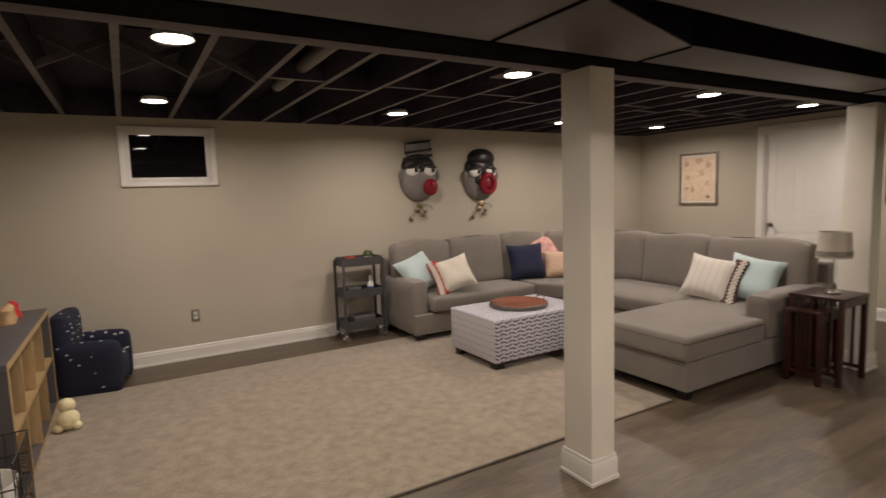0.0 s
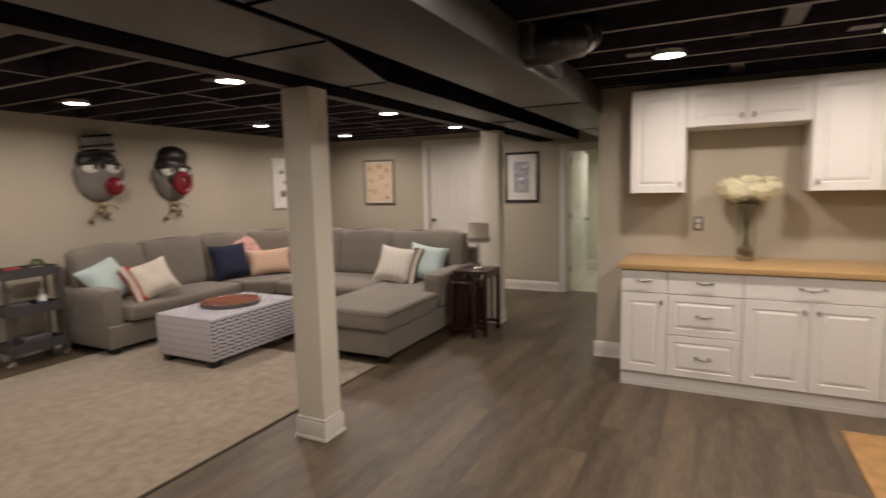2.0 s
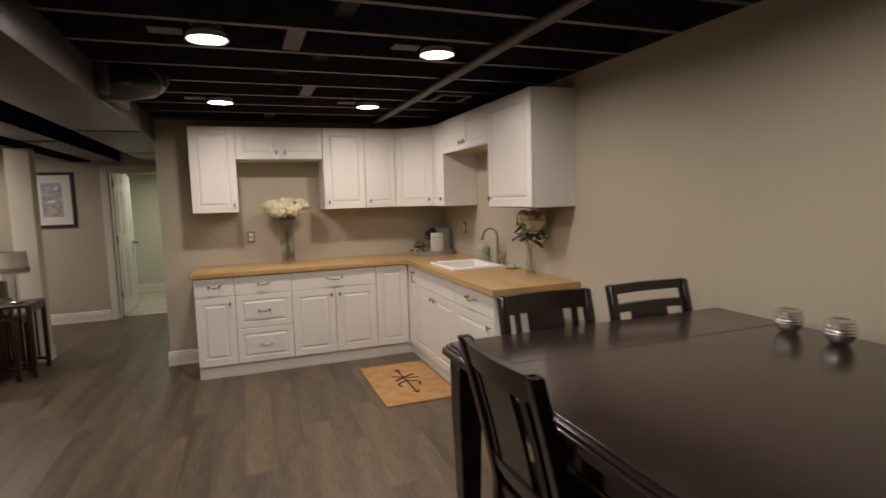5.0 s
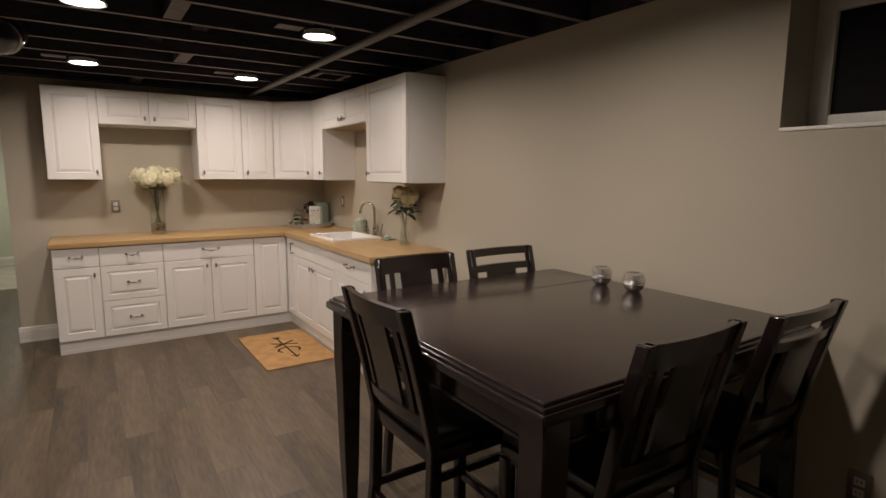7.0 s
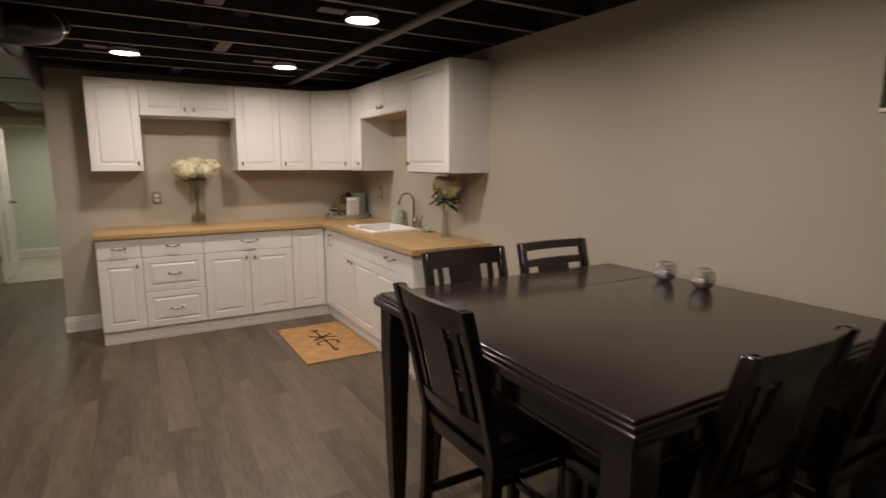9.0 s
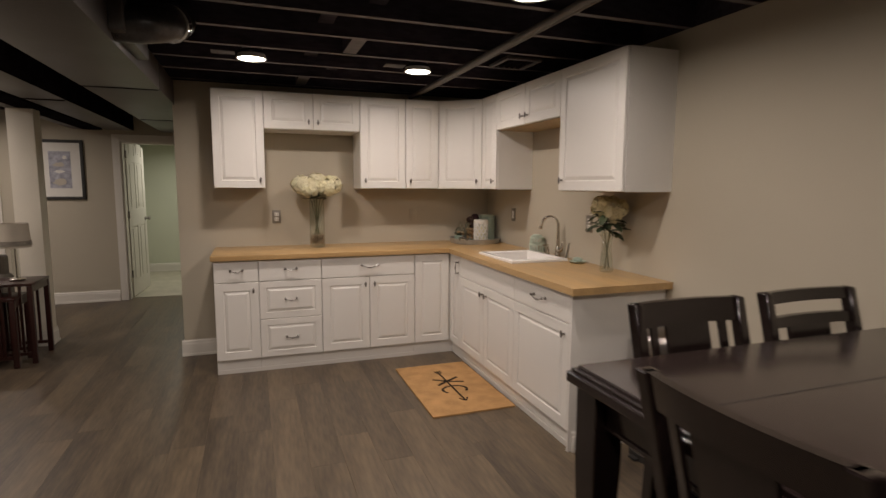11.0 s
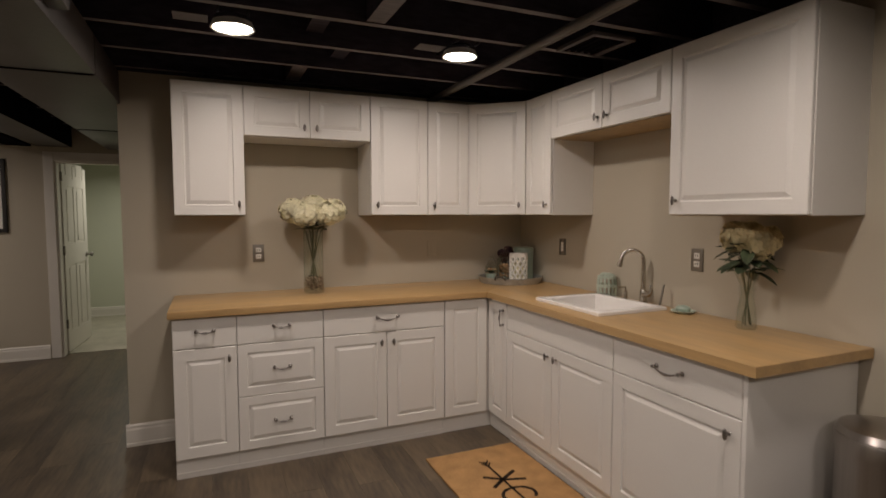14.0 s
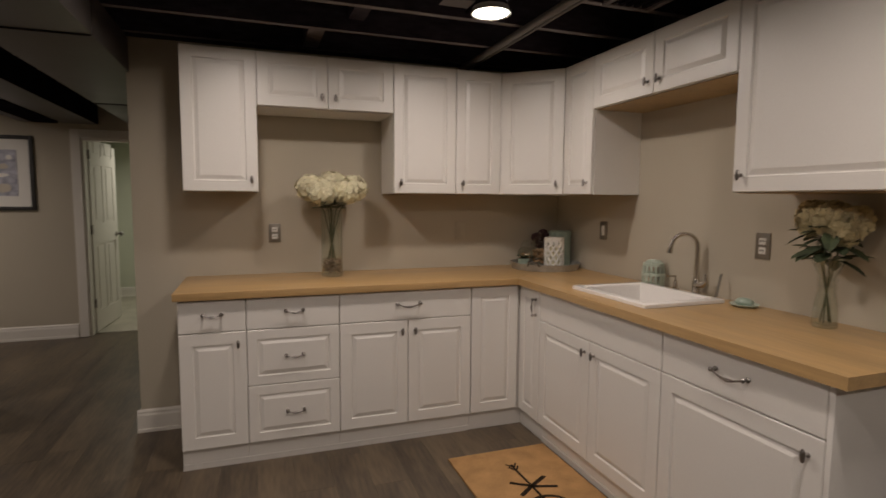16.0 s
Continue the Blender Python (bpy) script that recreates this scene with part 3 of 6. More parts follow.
# ---- kitchen ----
def door_front(w, h, frame=0.052, t=0.019, flat=False):
    """A raised panel front: x across, z up from 0, face at y=0 towards -y, back at y=t."""
    bm = boxes((0, 0, 0, w, t, h), bevel=0.003, seg=1)
    if flat:
        return bm
    f = max((f for f in bm.faces if f.normal.y < -0.99), key=lambda f: f.calc_area())
    for th, dp in ((frame, 0.0), (0.004, -0.007), (0.004, 0.0), (0.020, 0.0075)):
        bmesh.ops.inset_region(bm, faces=[f], thickness=th, depth=dp, use_even_offset=True)
    return bm


def pull(parent, x, z, w=0.10, drop=0.012):
    """A pewter bow pull with scrolled ends and a twisted middle."""
    bm = bmesh.new()
    for s in (-1, 1):
        turned([(0.0, 0.0), (0.009, 0.0), (0.010, 0.004), (0.005, 0.010), (0.006, 0.022), (0.009, 0.026), (0.005, 0.031), (0, 0.032)], 10, bm, (s * w / 2, 0, 0))
    bmesh.ops.transform(bm, matrix=pose(0, 0, 0, 90, 0, 0), verts=bm.verts)
    pts = [(w * (k / 12 - 0.5), -0.024, -drop * math.sin(math.pi * k / 12)) for k in range(13)]
    rad = [0.0035 + 0.0035 * max(0, 1 - abs(k - 6) / 3) for k in range(13)]
    tube(pts, rad, 8, bm)
    bmesh.ops.transform(bm, matrix=Matrix.Translation((x, 0, z)), verts=bm.verts)
    return part("handle", bm, PEWTER, parent, "antique pewter bow pull")


def knob(parent, x, z):
    bm = bmesh.new()
    turned([(0, 0), (0.008, 0), (0.008, 0.003), (0.0045, 0.006), (0.0045, 0.016), (0.007, 0.018)], 10, bm)
    bmesh.ops.transform(bm, matrix=pose(0, 0, 0, 90, 0, 0), verts=bm.verts)
    b2 = bmesh.new()
    bmesh.ops.create_uvsphere(b2, u_segments=10, v_segments=8, radius=1, matrix=Matrix.LocRotScale((0, -0.022, 0), None, (0.009, 0.007, 0.022)))
    me = bpy.data.meshes.new("t")
    b2.to_mesh(me)
    b2.free()
    bm.from_mesh(me)
    bpy.data.meshes.remove(me)
    bmesh.ops.transform(bm, matrix=Matrix.Translation((x, 0, z)), verts=bm.verts)
    return part("knob", bm, PEWTER, parent, "oval antique pewter knob")


G = 0.0018
BASE_TOP, TOE, DRAW = 0.876, 0.112, 0.709


def base_cabinet(at, w, fronts, label, depth=0.60, high=BASE_TOP):
    """fronts: (kind, x0, x1, z0, z1, pull x, pull z or None)."""
    c = thing("base_cabinet", label, "cabinet", at, group="white base cabinets")
    part("body", boxes((0, 0.021, TOE - 0.004, w, depth, high)), CAB, c, smooth=False)
    part("toe_kick", boxes((0, 0.035, 0, w, depth, TOE - 0.005), (0, 0.028, 0, w, 0.036, 0.03)), CAB, c, smooth=False)
    for kind, x0, x1, z0, z1, hx, hz in fronts:
        flat = kind == "slab"
        nm = "drawer" if kind in ("slab", "drawer") else "door"
        d = part(nm, door_front(x1 - x0 - 2 * G, z1 - z0 - 2 * G, 0.045 if kind == "drawer" else 0.058, flat=flat), CAB, c, smooth=False, at=pose(x0 + G, 0, z0 + G))
        if hx is not None:
            if nm == "drawer":
                pull(d, hx - x0, hz - z0, 0.085 if x1 - x0 < 0.6 else 0.13, 0.010 if x1 - x0 < 0.6 else 0.018)
            elif kind == "pulldoor":
                pull(d, hx - x0, hz - z0, 0.07, 0.01)
            else:
                knob(d, hx - x0, hz - z0)
    return c


def left(y):
    return pose(3.58, y, 0, 0, 0, -90)


def right(x):
    return pose(x, -1.48, 0, 0, 0, 180)


base_cabinet(left(0.388), 0.316, [("slab", 0, 0.316, DRAW, 0.872, 0.158, 0.80), ("door", 0, 0.316, TOE, DRAW, 0.275, 0.645)], "narrow white base cabinet with one drawer over a door")
base_cabinet(left(0.071), 0.469, [("slab", 0, 0.469, DRAW, 0.872, 0.235, 0.80), ("drawer", 0, 0.469, 0.415, DRAW, 0.235, 0.565), ("drawer", 0, 0.469, TOE, 0.415, 0.235, 0.265)], "white three drawer base cabinet under butcher block")
base_cabinet(left(-0.399), 0.765, [("slab", 0, 0.765, DRAW, 0.872, 0.383, 0.80), ("door", 0, 0.3825, TOE, DRAW, 0.345, 0.645), ("door", 0.3825, 0.765, TOE, DRAW, 0.42, 0.645)], "wide white base cabinet with drawer and two doors")
# the corner unit, an L with two fronts
cc = thing("base_cabinet", "white corner base cabinet with folding doors", "cabinet", pose(0, 0, 0), group="white base cabinets")
part("body", prism([(3.601, -1.166), (4.18, -1.166), (4.18, -2.08), (3.342, -2.08), (3.342, -1.501), (3.601, -1.501)], TOE - 0.004, BASE_TOP), CAB, cc, smooth=False)
part("toe_kick", prism([(3.615, -1.166), (4.18, -1.166), (4.18, -2.08), (3.342, -2.08), (3.342, -1.515), (3.615, -1.515)], 0, TOE - 0.005), CAB, cc, smooth=False)
ca = part("door", door_front(0.30, 0.757, 0.055), CAB, cc, smooth=False, at=pose(3.58, -1.168, TOE + G, 0, 0, -90))
cb = part("door", door_front(0.234, 0.757, 0.055), CAB, cc, smooth=False, at=pose(3.578, -1.48, TOE + G, 0, 0, 180))
pl = pull(cb, 0, 0, 0.09, 0.012)
pl.matrix_basis = pose(0.195, 0, 0.66, 0, 90, 0)
base_cabinet(right(3.34), 0.957, [("slab", 0, 0.957, DRAW, 0.872, None, None), ("door", 0, 0.4785, TOE, DRAW, 0.44, 0.645), ("door", 0.4785, 0.957, TOE, DRAW, 0.517, 0.645)], "white sink base cabinet with two doors", high=0.75)
last = base_cabinet(right(2.382), 0.65, [("slab", 0, 0.65, DRAW, 0.872, 0.325, 0.80), ("door", 0, 0.65, TOE, DRAW, 0.60, 0.645)], "white end base cabinet with drawer over wide door")
part("end_panel", boxes((0.651, 0.0, 0, 0.668, 0.612, BASE_TOP), bevel=0.002), CAB, last)
part("base_moulding", boxes((0.669, 0.02, 0, 0.685, 0.60, 0.09), (0.669, 0.02, 0.09, 0.678, 0.60, 0.112), bevel=0.003), TRIM, last)

ct = thing("worktop", "continuous honey butcher block worktop, L shaped", "worktop", pose(0, 0, 0.878))
part("slab", prism([(3.555, 0.405), (4.197, 0.405), (4.197, -2.097), (3.556, -1.4535)], 0, 0.038, 0.003), BUTCHER_Y, ct)
sl = prism([(4.196, -2.0975), (3.11, -2.0975), (3.11, -1.4525), (3.555, -1.4525)], 0, 0.038)
for bx in ((2.61, -1.585, 0, 3.11, -1.4525, 0.038), (2.61, -2.0975, 0, 3.11, -1.975, 0.038), (1.668, -2.0975, 0, 2.61, -1.4525, 0.038)):
    bmesh.ops.create_cube(sl, size=1, matrix=Matrix.LocRotScale(((bx[0] + bx[3]) / 2, (bx[1] + bx[4]) / 2, 0.019), None, (bx[3] - bx[0], bx[4] - bx[1], 0.038)))
part("slab", sl, BUTCHER, ct, smooth=False)
# sink let into the top
sk = thing("kitchen_sink", "white enamel drop in sink with raised rim", "sink", pose(2.86, -1.78, 0.917))
rim = boxes((-0.28, -0.222, 0, 0.28, 0.222, 0.014))
for f in [f for f in rim.faces if f.normal.z < -0.99]:
    rim.faces.remove(f)
f = max((f for f in rim.faces if f.normal.z > 0.99), key=lambda f: f.calc_area())
for th, dp in ((0.006, 0.004), (0.030, 0.001), (0.010, -0.008), (0.012, -0.135), (0.02, -0.012)):
    bmesh.ops.inset_region(rim, faces=[f], thickness=th, depth=dp, use_even_offset=True)
part("basin", rim, PORCELAIN, sk)
part("drain", turned([(0.04, -0.1355), (0.04, -0.132), (0.03, -0.131), (0, -0.134)], 20), CHROME, sk, "chrome drain")

fc = thing("faucet", "brushed nickel gooseneck faucet", "faucet", pose(2.80, -2.05, 0.917))
part("base", turned([(0, 0), (0.027, 0), (0.027, 0.006), (0.018, 0.016), (0.017, 0.07), (0.013, 0.08), (0, 0.082)], 20), NICKEL, fc)
gp = [(0, 0, 0.07), (0, 0, 0.235)] + [(0.0, 0.062 - 0.062 * math.cos(a), 0.235 + 0.066 * math.sin(a)) for a in [math.pi * k / 12 for k in range(1, 11)]]
gp.append((0.0, 0.128, 0.225))
gp = [(0.55 * y, 0.83 * y, z) for x, y, z in gp]
part("spout", tube(gp, [0.013] + [0.0105] * (len(gp) - 1), 14), NICKEL, fc)
part("nozzle", tube([(0.070, 0.106, 0.228), (0.072, 0.110, 0.205)], 0.014, 14), NICKEL, fc)
part("lever", tube([(-0.01, 0, 0.05), (-0.04, 0.0, 0.055), (-0.06, 0.0, 0.075), (-0.055, 0.0, 0.11)], [0.016, 0.017, 0.010, 0.006], 10), NICKEL, fc)
sd = thing("soap_dispenser", "small nickel pump dispenser beside the sink", "dispenser", pose(2.94, -2.05, 0.917))
part("body", turned([(0, 0), (0.018, 0), (0.018, 0.006), (0.011, 0.012), (0.011, 0.05), (0, 0.05)], 14), NICKEL, sd)
part("nozzle", tube([(0, 0, 0.05), (0, 0, 0.075), (0.0, 0.05, 0.075)], 0.005, 8), NICKEL, sd)


# wall cabinets
UZ, UT, US = 1.415, 2.176, 1.885


def wall_cabinet(at, w, z0, doors, label, depth=0.312, under=OAK):
    c = thing("wall_cabinet", label, "cabinet", at, group="white wall cabinets")
    part("body", boxes((0, 0.021, z0, w, 0.021 + depth, UT)), CAB, c, smooth=False)
    part("underside", boxes((0.012, 0.022, z0 - 0.004, w - 0.012, 0.02 + depth, z0 - 0.001)), under, c, "natural maple underside" if under is OAK else "", smooth=False)
    for x0, x1, hx, hz in doors:
        d = part("door", door_front(x1 - x0 - 2 * G, UT - z0 - 2 * G, 0.055), CAB, c, smooth=False, at=pose(x0 + G, 0, z0 + G))
        knob(d, hx - x0, hz - z0)
    return c


def uleft(y):
    return pose(3.865, y, 0, 0, 0, -90)


def uright(x):
    return pose(x, -1.767, 0, 0, 0, 180)


wall_cabinet(uleft(0.374), 0.381, UZ, [(0, 0.381, 0.345, UZ + 0.065)], "tall white wall cabinet with one raised panel door")
sh = wall_cabinet(uleft(-0.008), 0.763, US, [(0, 0.3815, 0.345, US + 0.06), (0.3815, 0.763, 0.42, US + 0.06)], "short white wall cabinet with two doors", under=CAB)
wall_cabinet(uleft(-0.772), 0.395, UZ, [(0, 0.395, 0.04, UZ + 0.065)], "tall white wall cabinet with one raised panel door")
wall_cabinet(uleft(-1.168), 0.300, UZ, [(0, 0.300, 0.04, UZ + 0.065)], "narrow tall white wall cabinet")
dg = thing("wall_cabinet", "white diagonal corner wall cabinet", "cabinet", pose(0, 0, 0), group="white wall cabinets")
part("body", prism([(3.888, -1.470), (4.198, -1.470), (4.198, -2.098), (3.60, -2.098), (3.60, -1.79), (3.61, -1.785)], UZ, UT), CAB, dg, smooth=False)
dd = Vector((3.602 - 3.868, -1.770 + 1.472))
ddoor = part("door", door_front(dd.length - 0.004, UT - UZ - 2 * G, 0.058), CAB, dg, smooth=False, at=pose(3.868, -1.474, UZ + G, 0, 0, math.degrees(math.atan2(dd.y, dd.x))))
knob(ddoor, dd.length - 0.045, 0.065)
wall_cabinet(uright(3.598), 0.287, UZ, [(0, 0.287, 0.245, UZ + 0.065)], "narrow tall white wall cabinet")
wall_cabinet(uright(3.310), 0.949, US, [(0, 0.4745, 0.435, US + 0.06), (0.4745, 0.949, 0.513, US + 0.06)], "short white wall cabinet over the sink")
big = wall_cabinet(uright(2.360), 0.638, UZ, [(0, 0.638, 0.04, UZ + 0.065)], "large white end wall cabinet")


# outlets and switches
def outlet(at, label="duplex outlet with brushed nickel plate", sw=False, plate=None):
    o = thing("outlet" if not sw else "light_switch", label, "outlet" if not sw else "switch", at)
    part("plate", boxes((-0.036, -0.006, -0.058, 0.036, 0, 0.058), bevel=0.002), plate or PLATE, o)
    if sw:
        part("rocker", boxes((-0.014, -0.009, -0.032, 0.014, -0.006, 0.032), bevel=0.001), WALL if plate is WALL else PLASTIC, o)
    else:
        for s in (-0.021, 0.021):
            r = part("receptacle", boxes((-0.017, -0.008, s - 0.015, 0.017, -0.006, s + 0.015), bevel=0.001), PLASTIC, o, "white receptacle")
            part("slot", boxes((-0.008, -0.0095, s - 0.004, -0.005, -0.0082, s + 0.006), (0.005, -0.0095, s - 0.004, 0.008, -0.0082, s + 0.006)), SLOT, r, smooth=False)
    return o


outlet(pose(XW, -0.098, 1.167, 0, 0, -90), "nickel plated duplex outlet above the worktop")
outlet(pose(XW, -1.33, 1.165, 0, 0, -90), "wall coloured blank outlet plate", True, WALL)
outlet(pose(2.48, YW, 1.185, 0, 0, 180), "nickel plated duplex outlet beside the sink")
outlet(pose(3.63, YW, 1.19, 0, 0, 180), "switch in a nickel plate beside the sink", True)
outlet(pose(-0.948, YW, 0.389, 0, 0, 180), "nickel plated outlet below the dining window")
outlet(pose(0.515, YN, 0.42, 0, 0, 0), "nickel plated wall outlet above the baseboard")
outlet(pose(8.6, 1.998, 0.4, 0, 0, 0), "outlet inside the bathroom", False, TRIM)


# ---- dining table and chairs ----
tb = thing("dining_table", "square espresso counter height dining table", "table", pose(-0.11, -1.385, 0))
TX, TY, TH = 0.665, 0.68, 0.96
top = boxes((-TX + 0.022, -TY + 0.022, TH - 0.022, TX - 0.022, TY - 0.022, TH), bevel=0.005, seg=3)
part("tabletop", top, TABLETOP, tb, "glossy espresso top with a leaf seam")
part("leaf_seam", boxes((0.305, -TY + 0.028, TH - 0.001, 0.3075, TY - 0.028, TH + 0.0006)), SLOT, tb, smooth=False)
part("top_moulding", boxes((-TX + 0.010, -TY + 0.010, TH - 0.031, TX - 0.010, TY - 0.010, TH - 0.009), bevel=0.005, seg=3), ESPRESSO, tb)
part("top_moulding", boxes((-TX, -TY, TH - 0.050, TX, TY, TH - 0.020), bevel=0.007, seg=3), ESPRESSO, tb)
for x0, y0, x1, y1 in ((-0.55, 0.60, 0.55, 0.625), (-0.55, -0.625, 0.55, -0.60), (-0.61, -0.55, -0.585, 0.55), (0.585, -0.55, 0.61, 0.55)):
    part("apron", boxes((x0, y0, TH - 0.145, x1, y1, TH - 0.057), bevel=0.003), ESPRESSO, tb)
    part("apron_bead", boxes((x0 - 0.004, y0 - 0.004, TH - 0.150, x1 + 0.004, y1 + 0.004, TH - 0.138), bevel=0.003), ESPRESSO, tb)
for sx in (-1, 1):
    for sy in (-1, 1):
        lg = bmesh.new()
        prof = [(0, 0.022), (0.03, 0.026), (0.25, 0.034), (0.55, 0.040), (0.70, 0.045), (0.78, 0.045), (0.91, 0.045)]
        rings = [[lg.verts.new((a * r, b * r, z)) for a, b in ((-1, -1), (1, -1), (1, 1), (-1, 1))] for z, r in prof]
        for p, q in zip(rings, rings[1:]):
            for k in range(4):
                lg.faces.new((p[k], p[(k + 1) % 4], q[(k + 1) % 4], q[k]))
        lg.faces.new(rings[0][::-1])
        lg.faces.new(rings[-1])
        bmesh.ops.bevel(lg, geom=lg.edges[:], offset=0.004, segments=1, affect="EDGES")
        part("leg", lg, ESPRESSO, tb, at=pose(sx * 0.60, sy * 0.612, 0))


def swept(rows, cut):
    """A solid through cross sections: rows of (x, y, z, half depth), cut = thickness; a curved rail across x."""
    bm = bmesh.new()
    rings = [[bm.verts.new((x, y - d, z0)), bm.verts.new((x, y + d, z0)), bm.verts.new((x, y + d, z1)), bm.verts.new((x, y - d, z1))] for x, y, z0, z1, d in rows]
    for a, b in zip(rings, rings[1:]):
        for k in range(4):
            bm.faces.new((a[k], a[(k + 1) % 4], b[(k + 1) % 4], b[k]))
    bm.faces.new(rings[0][::-1])
    bm.faces.new(rings[-1])
    bmesh.ops.recalc_face_normals(bm, faces=bm.faces[:])
    return bm


def chair(at, label, ladder=False):
    """Counter chair; back at y=0 raked to -y, seat towards +y."""
    c = thing("dining_chair", label, "chair", at, group="chairs round the table")
    H, W, S = 1.085, 0.203, 0.615

    def back_y(z):
        return -0.0 - max(0, z - S) * 0.21 - 0.05 * max(0, (z - 0.85))

    for s in (-1, 1):
        pts = [(s * W, -0.05, 0), (s * W, -0.01, 0.3), (s * W, 0, S), (s * W, back_y(0.8), 0.8), (s * W, back_y(0.95), 0.95), (s * W, back_y(H), H)]
        rows = bmesh.new()
        rings = [[rows.verts.new((x + a * 0.017, y + b * 0.021, z)) for a, b in ((-1, -1), (1, -1), (1, 1), (-1, 1))] for x, y, z in pts]
        for p, q in zip(rings, rings[1:]):
            for k in range(4):
                rows.faces.new((p[k], p[(k + 1) % 4], q[(k + 1) % 4], q[k]))
        rows.faces.new(rings[0][::-1])
        rows.faces.new(rings[-1])
        bmesh.ops.bevel(rows, geom=rows.edges[:], offset=0.004, segments=1, affect="EDGES")
        part("back_post", rows, ESPRESSO, c)
        part("leg", boxes((s * 0.20 - 0.02, 0.37, 0, s * 0.20 + 0.02, 0.41, S - 0.05), bevel=0.004), ESPRESSO, c)
        part("stretcher", boxes((s * 0.205 - 0.010, 0.0, 0.28, s * 0.205 + 0.010, 0.37, 0.31), bevel=0.003), ESPRESSO, c)
    part("stretcher", boxes((-0.18, 0.375, 0.20, 0.18, 0.40, 0.235), bevel=0.003), ESPRESSO, c)
    part("stretcher", boxes((-0.195, -0.028, 0.24, 0.195, -0.004, 0.275), bevel=0.003), ESPRESSO, c)
    part("seat_frame", boxes((-0.215, -0.012, S - 0.055, 0.215, 0.41, S - 0.005), bevel=0.004), ESPRESSO, c)
    part("seat", boxes((-0.205, 0.0, S - 0.005, 0.205, 0.42, S + 0.035), bevel=0.016, seg=3), LEATHER, c, "black leatherette seat")

    def rail(z0, z1, bow, d=0.011):
        xs = [W * (k / 5 - 1) for k in range(11)]
        bm = bmesh.new()
        rings = []
        for x in xs:
            o = -bow * (1 - (x / W) ** 2)
            rings.append([bm.verts.new((x, back_y(z) + o + e * d, z)) for z, e in ((z0, -1), (z0, 1), (z1, 1), (z1, -1))])
        for a, b in zip(rings, rings[1:]):
            for k in range(4):
                bm.faces.new((a[k], a[(k + 1) % 4], b[(k + 1) % 4], b[k]))
        bm.faces.new(rings[0][::-1])
        bm.faces.new(rings[-1])
        bmesh.ops.recalc_face_normals(bm, faces=bm.faces[:])
        return bm

    def slat(x0, x1, z0, z1, bow=0.022, d=0.006):
        bm = bmesh.new()
        rings = []
        for k in range(5):
            z = z0 + (z1 - z0) * k / 4
            oa, ob = (-bow * (1 - (x / W) ** 2) for x in (x0, x1))
            rings.append([bm.verts.new((x0, back_y(z) + oa - d, z)), bm.verts.new((x1, back_y(z) + ob - d, z)), bm.verts.new((x1, back_y(z) + ob + d, z)), bm.verts.new((x0, back_y(z) + oa + d, z))])
        for a, b in zip(rings, rings[1:]):
            for k in range(4):
                bm.faces.new((a[k], a[(k + 1) % 4], b[(k + 1) % 4], b[k]))
        bm.faces.new(rings[0][::-1])
        bm.faces.new(rings[-1])
        bmesh.ops.recalc_face_normals(bm, faces=bm.faces[:])
        return bm

    if ladder:
        part("top_rail", rail(1.045, H, 0.022), ESPRESSO, c)
        part("rail", rail(0.965, 1.0, 0.022), ESPRESSO, c)
        part("splat", slat(-0.10, 0.10, 0.72, 0.967), ESPRESSO, c, "wide centre splat")
        part("rail", rail(0.68, 0.725, 0.022), ESPRESSO, c)
    else:
        part("top_rail", rail(1.01, H, 0.022), ESPRESSO, c)
        part("splat", slat(-0.085, 0.085, 0.72, 1.012), ESPRESSO, c, "wide centre splat")
        for x in (-0.150, 0.125):
            part("slat", slat(x, x + 0.025, 0.72, 1.012), ESPRESSO, c)
        part("rail", rail(0.68, 0.725, 0.022), ESPRESSO, c)
    return c


chair(pose(-0.05, -0.745, 0, 0, 0, 180), "espresso counter chair with slatted back, by the walkway")
chair(pose(0.54, -1.21, 0, 0, 0, 90), "espresso counter chair with slatted back, by the kitchen")
chair(pose(0.545, -1.752, 0, 0, 0, 90), "espresso counter chair with ladder back, by the wall", True)
chair(pose(-0.735, -1.173, 0, 0, 0, -90), "espresso counter chair with slatted back, pushed in")
chair(pose(-0.78, -1.715, 0, 0, 0, -90), "espresso counter chair with ladder back, in shadow", True)

for jx in (0.10, -0.085):
    jr = thing("votive_holder", "ribbed silver glass votive on the table", "candle holder", pose(jx, -1.93, TH + 0.002), group="votives on the table")
    prof = [(0, 0), (0.028, 0)]
    for k in range(7):
        r = 0.030 + 0.018 * math.sin(math.pi * (k + 0.8) / 8.2)
        prof += [(r, 0.006 + k * 0.011), (r + 0.004, 0.0115 + k * 0.011)]
    prof += [(0.030, 0.085), (0.026, 0.083), (0.026, 0.05), (0, 0.05)]
    part("cup", turned(prof, 24), SILVER, jr)

tc_ = thing("trash_can", "round brushed steel step bin with domed lid", "trash can", pose(1.53, -1.92, 0) @ Matrix.Diagonal((0.87, 0.87, 1.0, 1)))
part("body", turned([(0, 0), (0.155, 0), (0.158, 0.02), (0.158, 0.60), (0, 0.60)], 40), BIN_STEEL, tc_)
part("base_ring", turned([(0.159, 0.0), (0.163, 0.0), (0.163, 0.035), (0.159, 0.037)], 40), SLOT, tc_)
part("lid_band", turned([(0.159, 0.60), (0.165, 0.602), (0.165, 0.655), (0.162, 0.66)], 40), BIN_STEEL, tc_)
part("lid", turned([(0.162, 0.661), (0.164, 0.665), (0.150, 0.686), (0.09, 0.697), (0, 0.700)], 40), BIN_STEEL, tc_)
